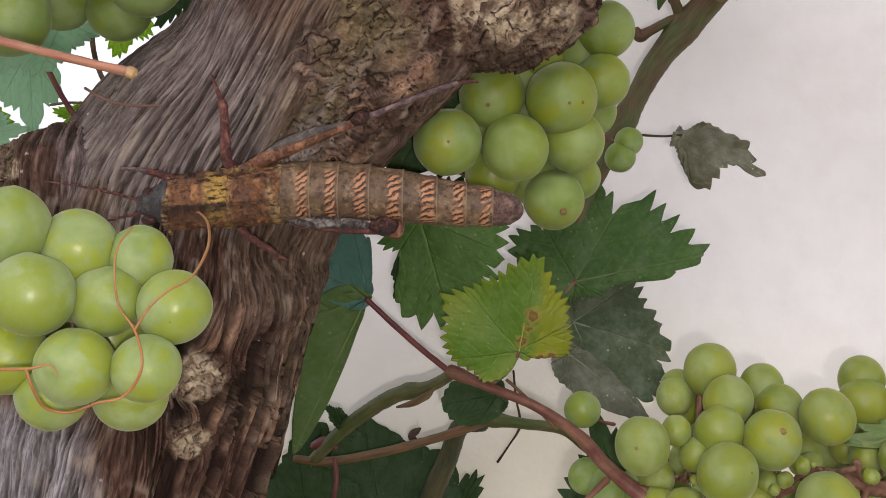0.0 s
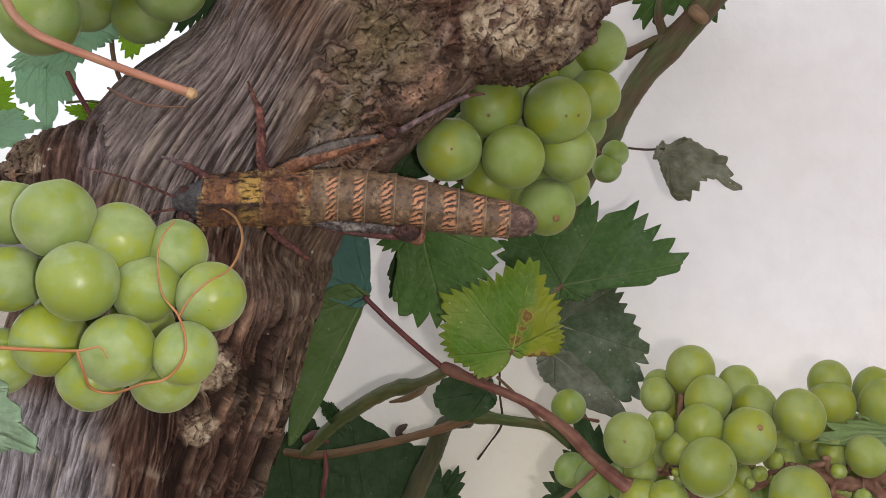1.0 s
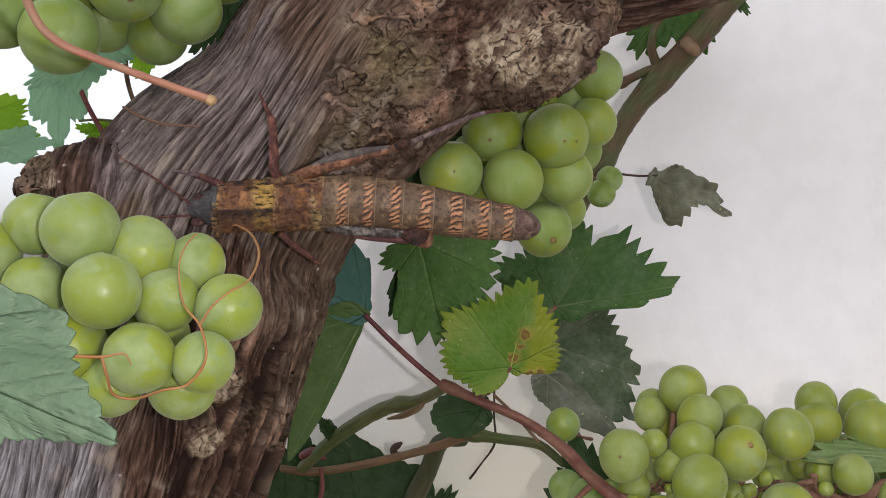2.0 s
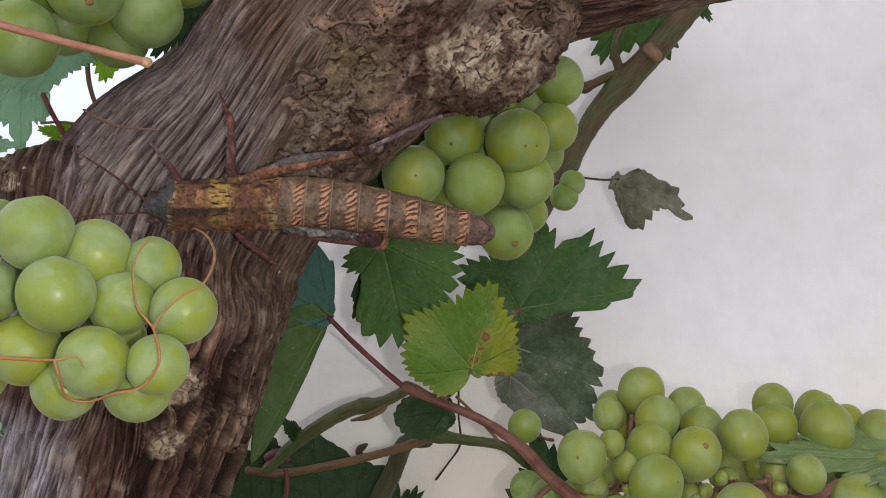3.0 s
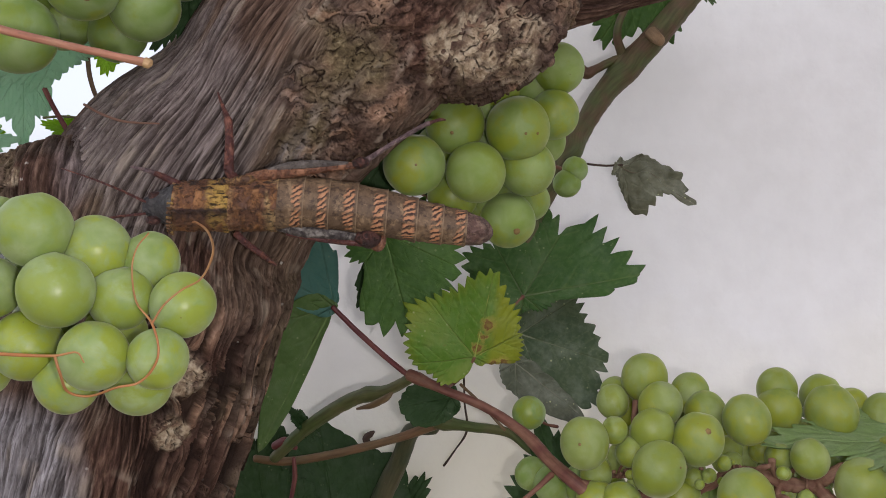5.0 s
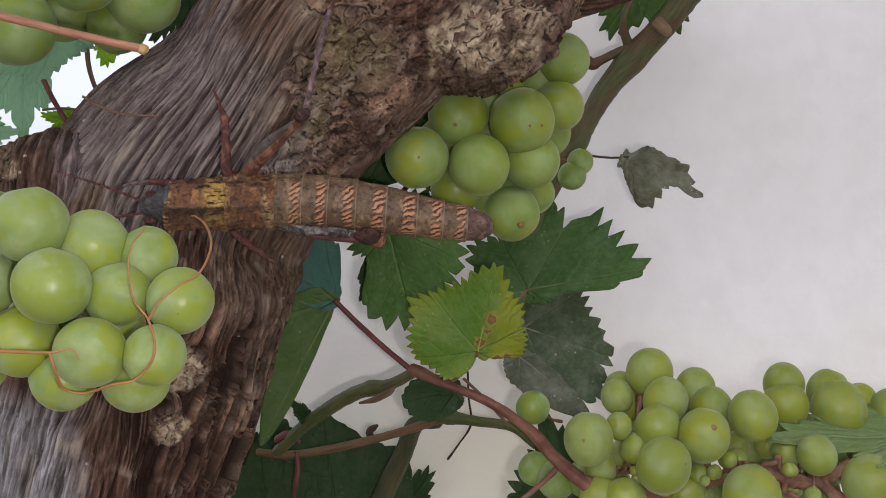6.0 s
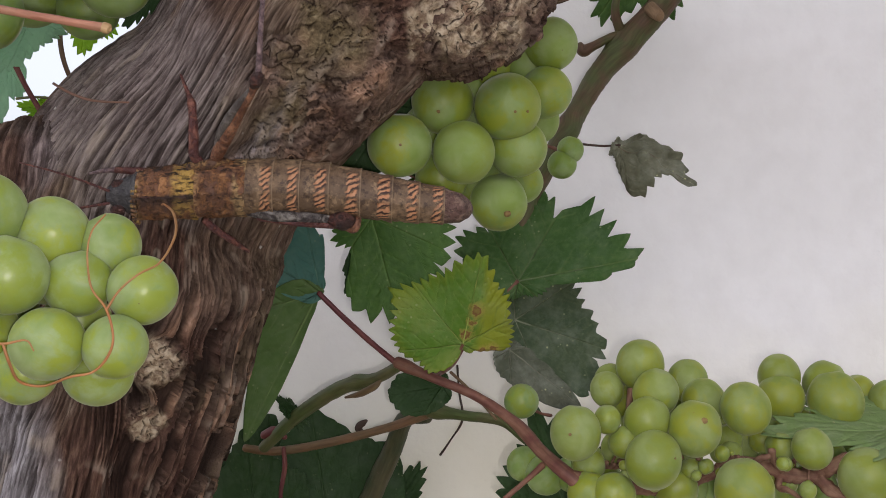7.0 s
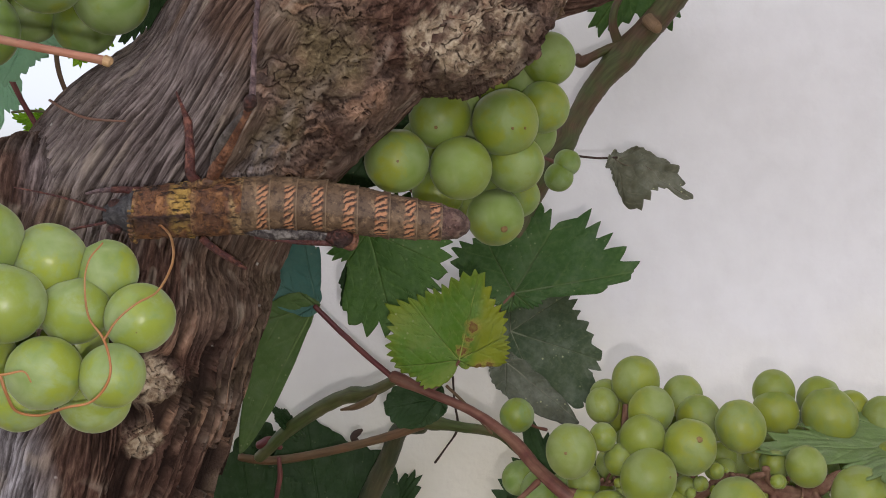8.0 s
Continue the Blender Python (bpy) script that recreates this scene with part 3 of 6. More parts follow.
    wear = smooth(0.55, 0.85, vnoise(cw / 2.2, L / 7.0, 33.0)) * smooth(0.5, 0.75, vnoise(c / 9, L / 16, 15.0)) * (1 - gap_shade)
    bur = np.zeros_like(R)
    for spot, size in pits or []:
        d = np.linalg.norm(co - np.array(spot), axis=2) / size
        co -= (np.exp(-d ** 2) * size * 1.5)[..., None] * (co - path[:, None]) / (R[..., None] + 1)
    for spot, size in burls:
        d = np.linalg.norm(co - np.array(spot), axis=2) / size
        d = d + 0.9 * (fbm(co[..., 0] / 9, co[..., 2] / 9, 1.7, 3) - 0.5)
        b_ = smooth(1.0, 0.75, d)
        crumb = fbm(co[..., 0] / 3.0, co[..., 2] / 3.0, co[..., 1] / 3.0, 4)
        co += b_[..., None] * ((crumb - 0.45) * 2.0 * min(1.0, size / 14))[..., None] * (co - path[:, None]) / (R[..., None] + 1)
        bur = np.maximum(bur, b_)
    fr = np.zeros_like(R)
    for spot, size in fresh:
        d = np.linalg.norm(co - np.array(spot), axis=2) / size + 0.9 * (fbm(cw / 9, L / 24, 6.6, 3) - 0.5)
        fr = np.maximum(fr, smooth(1.1, 0.75, d))
    g = np.zeros_like(R)
    if grey_below is not None:
        gx, gz = grey_below
        worn = np.linalg.norm(co - np.array((-66.0, 238.0, 45.0)), axis=2) / 44 + 0.7 * (fbm(cw / 7, L / 30, 8.8, 3) - 0.5)
        g = 0.42 * smooth(1.15, 0.6, worn)      # weathered flank
        g = np.maximum(g, 1.0 * smooth(gz + 8, gz - 12, co[..., 2]) * smooth(gx + 6, gx - 9, co[..., 0] + 6 * (vnoise(c / 8, L / 30, 5.0) - 0.5)))
    uv = np.stack([cw.ravel(), L.ravel()], 1) * MM
    verts = co.reshape(-1, 3) * MM + np.array(ORIGIN)
    attrs = {"wear": wear, "grey": g, "burl": bur, "fresh": fr, "gap_shade": gap_shade, "tone": tone, "flake": fl}
    return verts, grid_faces(n_along, n_round, True), uv, {key: np.clip(val, 0, 1).ravel() for key, val in attrs.items()}


def build_vine():
    vine = thing("grapevine", (w((-88.1, 285.0, -70.9)).x, w((-88.1, 285.0, -70.9)).y, 0.0), "old gnarled grapevine trunk with shaggy grey-brown bark", "vine")

    def wood(name, args, label=""):
        v, f, uv, attrs = args
        ob = part(name, mesh_from(name, v - np.array(vine.location), f, uv, attrs), BARK, vine, label)
        return ob

    main = [(-62, 420, -1420, 66.0), (-68, 405, -1050, 60.0), (-75, 385, -700, 54.0), (-84, 362, -430, 49.0), (-88, 340, -270, 45.0), (*(-97.0, 322.0, -200.2), 41.0), (*(-99.9, 305.0, -131.2), 44.96), (*(-94.0, 292.0, -72.6), 42.52), (*(-85.5, 287.0, -39.9), 43.12),
            (*(-76.8, 284.0, -8.1), 42.69), (*(-64.7, 279.0, 22.9), 41.2), (*(-41.0, 270.0, 48.7), 35.76),
            (*(-17.0, 263.0, 75.7), 36.48), (*(5.4, 262.0, 100.9), 35.07), (*(25.0, 265.0, 131.2), 32.98), (*(38.5, 270.0, 171.9), 28.54), (*(40.1, 270.0, 178.8), 15.11), (*(40.4, 270.0, 179.7), 0.5)]
    wood("trunk", bark_tube(main, 1300, 680, 0.88, 1.0, 0.0, twist=0.2, burl=[((26.8, 245.0, 64.6), 20.0), ((-59.5, 254.0, -27.5), 10.0), ((-63.3, 256.0, -43.9), 7.0)], grey_below=(-86.1, 250.0, -34.7)[0::2],
                            pits=[((-8.3, 228.0, 59.0), 2.8), ((-11.4, 230.0, 55.5), 2.0), ((-30.5, 236.0, 54.7), 1.6), ((-49.3, 256.0, -25.6), 2.0), ((-20.0, 238.0, 46.0), 1.6), ((2.0, 240.0, 47.0), 1.8)],
                            knots=[((24.5, 245.0, 64.5), 13.0), ((-8.3, 232.0, 58.2), 7.5), ((-55.9, 254.0, -27.1), 8.0)],
                            fresh=[((9.0, 236.0, 68.6), 12.0), ((-46.2, 254.0, -26.3), 9.0), ((-64.6, 256.0, -58.1), 22.0), ((-58.6, 250.0, 2.5), 10.0)],
                            flaky=[((-6.0, 236.0, 52.0), 28.0), ((16.0, 240.0, 72.0), 30.0), ((-22.0, 240.0, 30.0), 17.0), ((-58.0, 254.0, -27.0), 9.5), ((-63.0, 256.0, -43.0), 6.5)]))
    knob = [(*(-10.4, 268.0, 72.5), 10.0), (*(6.0, 262.0, 73.4), 17.0), (*(19.7, 258.0, 74.5), 18.5), (*(32.7, 258.0, 79.0), 17.5), (*(42.4, 262.0, 90.0), 14.0), (*(50.9, 266.0, 103.2), 7.0)]
    wood("burl", bark_tube(knob, 420, 420, 0.95, 1.0, 5.0, burl=[((30.5, 240.0, 68.2), 15.0), ((14.0, 242.0, 84.0), 9.0), ((8.0, 243.0, 72.0), 5.0)], fresh=[((5.0, 236.0, 62.6), 9.0)], flaky=[((20.0, 250.0, 76.0), 60.0)],
                           pits=[((20.0, 238.0, 74.0), 1.6), ((36.0, 244.0, 80.0), 1.8), ((10.0, 243.0, 60.0), 1.5)], shape=8.0), "lumpy burl with flaking pale bark")
    arm = [(*(16.7, 268.0, 92.7), 17.0), (*(32.7, 270.0, 94.0), 15.5), (*(50.9, 272.0, 96.3), 13.0), (*(72.6, 278.0, 102.1), 10.8), (*(103.4, 284.0, 110.8), 9.5), (*(157.4, 292.0, 126.5), 9.0), (*(248.7, 300.0, 150.3), 8.0)]
    wood("arm", bark_tube(arm, 420, 260, 0.95, 0.8, 9.0, fresh=[((60.0, 268.0, 95.0), 30.0)], flaky=[((22.0, 255.0, 92.0), 26.0)]), "thinner arm with shredded brown bark")
    stub = [(*(-70.0, 274.0, 20.0), 25.0), (*(-82.0, 269.0, 23.0), 21.5), (*(-91.0, 266.0, 25.0), 19.3), (*(-99.0, 264.0, 26.2), 16.6), (*(-107.0, 264.0, 26.5), 13.0), (*(-114.5, 265.0, 26.5), 10.4), (*(-118.6, 266.0, 26.4), 7.0), (*(-119.8, 266.0, 26.4), 0.5)]
    wood("pruned_stub", bark_tube(stub, 300, 300, 0.95, 0.85, 3.0, burl=[((-107.4, 253.0, 27.8), 4.5)], fresh=[((-103.0, 252.0, 28.4), 6.0), ((-94.2, 248.0, 27.7), 8.0)], flaky=[((-114.0, 257.0, 28.0), 12.0)], grey_below=(-300.0, -300.0), ringed=True,
                                  pits=[((-104.0, 256.0, 28.0), 2.0), ((-113.0, 257.0, 34.0), 1.8)], shape=4.0), "pruned stub end with pale broken wood")
    return vine


VINE = build_vine()


# ---- stems ----
def build_stems():
    cane = thing("cane", w((88.6, 349.0, 71.6)), "green-brown woody grape cane with swollen nodes", "cane")
    rod("cane_shaft", [(128.2, 354.0, 128.1), (116.9, 352.0, 114.6), (105.1, 350.0, 100.1), (92.4, 350.0, 86.2), (83.3, 349.0, 74.5), (76.6, 348.0, 63.0), (70.1, 346.0, 51.5), (64.4, 344.0, 40.1), (58.8, 342.0, 28.5), (54.6, 342.0, 15.8), (50.0, 345.0, -3.8)],
        [4.71, 4.93, 5.15, 4.93, 4.47, 4.01, 4.21, 3.32, 2.87, 2.86, 2.64], CANE, parent=cane,
        n=130, sides=20, rough=0.1, knots=((0.29, 0.22, 0.03), (0.58, 0.25, 0.03)), seed=1)
    rod("cane_spur", [(97.9, 351.0, 92.2), (89.2, 349.0, 90.8), (82.0, 348.0, 87.2), (77.7, 348.0, 85.1), (76.2, 348.0, 87.6)],
        [3.24, 1.94, 1.73, 2.37, 1.08], CANE, "short brown side spur", parent=cane, n=36, rough=0.12, seed=2)
    rod("cane_shoot", [(92.9, 350.0, 92.9), (89.8, 347.0, 98.9), (89.6, 345.0, 104.6), (92.2, 346.0, 110.3), (97.8, 353.0, 118.5)],
        [2.16, 1.73, 1.51, 1.29, 1.08], CANE, "thin curved brown shoot", parent=cane, n=36, rough=0.1, seed=3)
    rod("cut_node", [(103.2, 346.0, 101.7), (104.7, 340.0, 97.6), (104.6, 338.0, 96.4)], [2.80, 2.16, 1.51], PALE_WOOD, "pale cut face on the node", parent=cane, n=16, rough=0.1, seed=4)
    # the tangle below the leaves
    rod("green_stem", [(-42.0, 352.0, -69.9), (-28.7, 340.0, -55.9), (-12.1, 325.0, -43.2), (0.5, 312.0, -38.0), (8.7, 299.0, -31.9)],
        [2.15, 2.58, 2.63, 2.06, 1.75], SHOOT, "green shoot with a brown sheath", "shoot", n=60, rough=0.12, knots=((0.62, 0.25, 0.05),), seed=5)
    rod("red_stem", [(7.5, 297.0, -30.8), (19.1, 293.0, -35.3), (33.1, 288.0, -40.5), (44.5, 280.0, -47.5), (51.3, 270.0, -54.4), (58.1, 262.0, -59.7), (67.6, 260.0, -67.3)],
        [1.93, 1.53, 1.54, 1.77, 2.01, 2.17, 1.76], REDSTEM, "reddish brown grape stalk above the bunch", "stalk", n=70, sides=16, rough=0.09, knots=((0.05, 0.18, 0.04), (0.55, 0.12, 0.06)), seed=6)
    rod("brown_stem", [(-50.6, 362.0, -72.0), (-38.3, 360.0, -72.7), (-18.6, 357.0, -68.9), (5.2, 352.0, -61.8), (18.9, 348.0, -56.0), (22.3, 346.0, -54.1)],
        [1.53, 1.71, 1.71, 1.69, 2.03, 2.18], TAN, "thin light brown stem crossing behind the shoots", "stem", n=60, rough=0.1, seed=7)
    rod("side_shoot", [(20.8, 346.0, -54.1), (33.8, 338.0, -54.7), (46.3, 330.0, -55.3), (54.2, 322.0, -60.8)],
        [2.49, 1.97, 1.75, 1.41], SHOOT, "green side shoot behind the red stalk", "shoot", n=40, rough=0.1, knots=((0.08, 0.3, 0.08),), seed=8)
    rod("dark_stem", [(20.3, 352.0, -57.3), (11.9, 358.0, -59.5), (7.6, 364.0, -71.7), (0.6, 368.0, -88.3), (-9.0, 372.0, -114.3)],
        [2.70, 3.41, 3.81, 4.21, 4.44], DARKSTEM, "thick dark green stem going down in the shade", "stem", n=50, rough=0.12, seed=9)
    rod("dead_twig", [(30.9, 345.0, -36.8), (32.9, 360.0, -48.5), (36.1, 380.0, -62.9), (32.6, 395.0, -74.0), (28.6, 404.0, -82.6)],
        [0.42, 0.4, 0.55, 0.4, 0.6], BLACKTWIG, "thin dry black twig hanging by the wall", "twig", n=40, sides=8, rough=0.25, seed=10)
    rod("leaf_stub", [(-5.0, 368.0, -67.0), (-6.7, 368.0, -64.8), (-4.9, 368.0, -63.0), (-3.3, 368.0, -61.8)], [1.1, 1.4, 1.25, 0.52], BLACKTWIG, "dry brown bud on the thin stem", "bud", n=16, rough=0.3, seed=11)
    rod("bud", [(-41.9, 350.0, -64.8), (-37.5, 348.0, -63.1), (-33.2, 347.0, -65.0)], [1.6, 2.2, 0.84], WINE, "swollen red bud at the foot of the shoot", "bud", n=18, rough=0.15, seed=12)
    rod("hanging_petiole", [(-34.5, 352.0, -69.8), (-33.9, 352.0, -77.3), (-35.2, 352.0, -88.0), (-33.9, 352.0, -97.6)], [0.8, 1.0, 0.75, 0.7], WINE, "short red leaf stalk hanging in the shade", "petiole", n=20, rough=0.15, seed=13)
    rod("sheath", [(-10.0, 318.0, -45.5), (-5.0, 313.0, -43.6), (-0.1, 309.0, -40.6), (2.3, 308.0, -38.2)], [0.4, 1.1, 1.2, 0.5], TAN, "dry orange-brown sheath on the green shoot", "sheath", n=24, rough=0.2, seed=15)
    rod("leaf_stalk", [(25.5, 302.0, -34.4), (31.9, 300.0, -40.1), (40.5, 297.0, -49.1)], [0.55, 0.5, 0.5], TAN, "thin tan leaf stalk behind the red stalk", "petiole", n=24, sides=10, rough=0.12, seed=16)
    rod("stalk_branch", [(51.3, 268.0, -57.9), (45.2, 264.0, -62.0), (39.2, 262.0, -66.5)], [1.03, 0.77, 0.77], REDSTEM, "thin red side stalk of the grape stem", "stalk", n=20, rough=0.12, seed=14)


build_stems()


# ---- leaves ----
def leaf_mesh(name, length, width=1.0, lobe=1.0, teeth=14, fold=0.0, curl=0.0, wave=0.05, seed=0, rings=34, rnd=420, cup=0.0, skew=(1.0, 1.0), nip=1.0, basal=1.0, crumple=0.0, form=None):
    """A vine leaf: stalk end at the origin, tip along +y, upper side +z; sizes in millimetres."""
    rs = np.random.RandomState(100 + seed)
    phi = np.linspace(-np.pi, np.pi, rnd, endpoint=False)
    knots_a = np.radians([0, 10, 25, 39, 50, 62, 80, 95, 108, 128, 150, 168, 180])
    knots_r = np.array([1.0, 0.89, 0.78 - 0.1 * lobe, 0.80, 0.88, 0.78, 0.66 - 0.08 * lobe, 0.64 * basal, 0.70 * basal, 0.58 * basal, 0.45 * basal, 0.3 * basal, 0.05])
    r = np.interp(np.abs(phi), knots_a, knots_r)
    if form:      # reach of the blade by angle from its tip, right side positive
        ang = sorted(form)
        r = np.interp(np.degrees(phi), ang, [form[q] for q in ang], period=360)
    k = np.exp(-np.linspace(-3.2, 3.2, 11) ** 2 * (4 if form else 1))
    r = np.convolve(np.concatenate([r[-5:], r, r[:5]]), k / k.sum(), "valid")
    r *= 1 + 0.10 * (vnoise(phi * 1.7 + 40, seed * 3.7) - 0.5)
    ph = np.abs(phi) / np.pi * teeth * 1.6 + 0.3 * vnoise(phi * 6 + 30, seed + 0.4)
    saw = np.mod(ph, 1.0)
    tooth = np.where(saw < 0.72, saw / 0.72, (1 - saw) / 0.28)
    amp = 0.125 * (0.6 + 0.8 * vnoise(np.floor(ph) * 3.3 + 11, np.sign(phi) * 5 + seed + 20))
    r = r * (1 - nip * amp * (1 - tooth))
    r = r / r[rnd // 2 - 3:rnd // 2 + 4].max() + (0.0 if form else 0.01)
    s = (np.arange(rings) + 0.6) / rings
    s = s / s[-1]
    x = s[:, None] * (r * np.sin(phi))[None] * length * width
    x = x * np.where(x < 0, skew[0], skew[1])
    y = s[:, None] * (r * np.cos(phi))[None] * length
    # veins: five main ribs and slanting side ribs
    vein = np.zeros_like(x)
    xx, yy = x / length / width, y / length
    for ang, wd in ((0, 0.011), (50, 0.009), (-50, 0.009), (108, 0.007), (-108, 0.007)):
        a = np.radians(ang)
        along, across = xx * np.sin(a) + yy * np.cos(a), xx * np.cos(a) - yy * np.sin(a)
        vein = np.maximum(vein, np.exp(-(across / (wd * (1.25 - np.clip(along, 0, 1)))) ** 2) * (along > 0))
        q = np.mod((along - np.abs(across) * 0.9) / 0.135 + 0.05, 1.0)
        side = np.exp(-((q - 0.5) / 0.055) ** 2) * (np.abs(across) < 0.34 * np.clip(along, 0, 1) + 0.02) * (along > 0.05)
        vein = np.maximum(vein, 0.6 * side)
    puff = fbm(xx * 9 + seed, yy * 9, 1.0, 2) - 0.5
    z = fold * np.abs(x) - curl * y * np.abs(y) / length - cup * x * x / length
    z = z + wave * length * (fbm(xx * 2.2 + seed * 1.3, yy * 2.2, 3.3, 2) - 0.5) * 2 + length * 0.02 * puff - length * 0.008 * vein
    rim = np.clip((s[:, None] - 0.55) / 0.45, 0, 1)
    z = z + wave * 0.7 * length * rim ** 2 * np.sin(phi * 5 + seed)[None]
    if crumple:
        for arr, q in ((x, 0.0), (y, 5.0), (z, 9.0)):
            arr += crumple * length * (fbm(xx * 3.1 + q, yy * 3.1 + seed, q, 3) - 0.5) * (3.0 if q == 9.0 else 1.0)
    v = np.vstack([np.stack([x, y, z], -1).reshape(-1, 3), [[0, 0, 0]]]) * MM
    edge = np.concatenate([np.repeat(s, rnd), [0]])
    quads = grid_faces(rings, rnd, True)[:, ::-1]
    c = len(v) - 1
    tris = [(j, (j + 1) % rnd, c, c) for j in range(rnd)]
    me = bpy.data.meshes.new(name)
    me.from_pydata(v.tolist(), [], quads.tolist() + [t[:3][::-1] for t in tris])
    for key, val in (("vein", np.concatenate([vein.ravel(), [1.0]])), ("edge", edge)):
        at = me.attributes.new(key, "FLOAT", "POINT")
        at.data.foreach_set("value", val.astype(np.float32))
    me.polygons.foreach_set("use_smooth", np.full(len(me.polygons), True))
    ribs = []
    for ang, reach in ((0, 0.93), (50, 0.86), (-50, 0.86), (108, 0.8), (-108, 0.8)):
        j = int(round((radians(ang) + np.pi) / (2 * np.pi) * rnd)) % rnd
        k = np.linspace(0, (rings - 1) * reach, 7).astype(int)
        ribs.append([(0, 0, 0)] + [tuple(v[i * rnd + j] / MM) for i in k])
    return me, ribs


VEIN_OF = {}
for _m, _c in ((LEAF, (0.15, 0.26, 0.08)), (LEAF_MID, (0.17, 0.28, 0.09)), (LEAF_PALE, (0.3, 0.4, 0.2)), (LEAF_DUSTY, (0.12, 0.18, 0.08)), (LEAF_BACK, (0.22, 0.25, 0.17)), (LEAF_FOLD, (0.22, 0.23, 0.17)), (LEAF_YELLOW, (0.3, 0.38, 0.08)), (LEAF_TEAL, (0.13, 0.26, 0.2)), (LEAF_SKY, (0.46, 0.64, 0.48)), (LEAF_NEAR, (0.12, 0.17, 0.1)),
               (LEAF_DEEP, (0.05, 0.1, 0.04)), (LEAF_SUN, (0.32, 0.46, 0.1)), (LEAF_DRY, (0.14, 0.12, 0.08))):
    VEIN_OF[_m.name] = mat_stem("rib_of_" + _m.name, _c, tuple(c * 0.8 for c in _c))


def leaf(base, tip, facing, material, label, stalk=None, stalk_mat=None, thick=0.3, stalk_r=0.9, flip=False, **kw):
    """A leaf from its stalk end to its tip (mm). facing: the way its upper side looks."""
    b, t = Vector(base), Vector(tip)
    yv = (t - b)
    length = yv.length
    yv.normalize()
    zv = Vector(facing)
    zv = (zv - yv * zv.dot(yv)).normalized()
    xv = yv.cross(zv)
    m = Matrix((xv, yv, zv)).transposed().to_4x4()
    m.translation = w(base)
    ob = thing("vine_leaf", w(base), label, "leaf", "leaves of the vine")
    ob.matrix_basis = m
    me, ribs = leaf_mesh("blade", length, **kw)
    blade = part("blade", me, material, ob)
    for k, pts in enumerate(ribs):
        if (Vector(pts[-1]) - Vector(pts[0])).length < 6:
            continue
        r0 = max(0.16, min(0.45, length * 0.011)) * (1.0 if k == 0 else 0.8)
        v, q, tr, uv = tube(pts, list(np.linspace(r0, r0 * 0.25, len(pts))), n=26, sides=8, local=True)
        part("vein", joined("vein", [(v, q, tr, uv)]), VEIN_OF[material.name], ob)
    sol = blade.modifiers.new("thickness", "SOLIDIFY")
    sol.thickness, sol.offset = thick * MM, 0.0
    if stalk:
        pts = [base] + list(stalk)
        v, q, tr, uv = tube(pts, [stalk_r] + [stalk_r * 1.1] * (len(pts) - 1), n=12 * len(pts), sides=10, rough=0.08, seed=7)
        im = m.inverted()
        v = np.array([im @ Vector(p) for p in v])
        part("petiole", joined("petiole", [(v, q, tr, uv)]), stalk_mat or REDSTEM, ob, "reddish leaf stalk")
    return ob


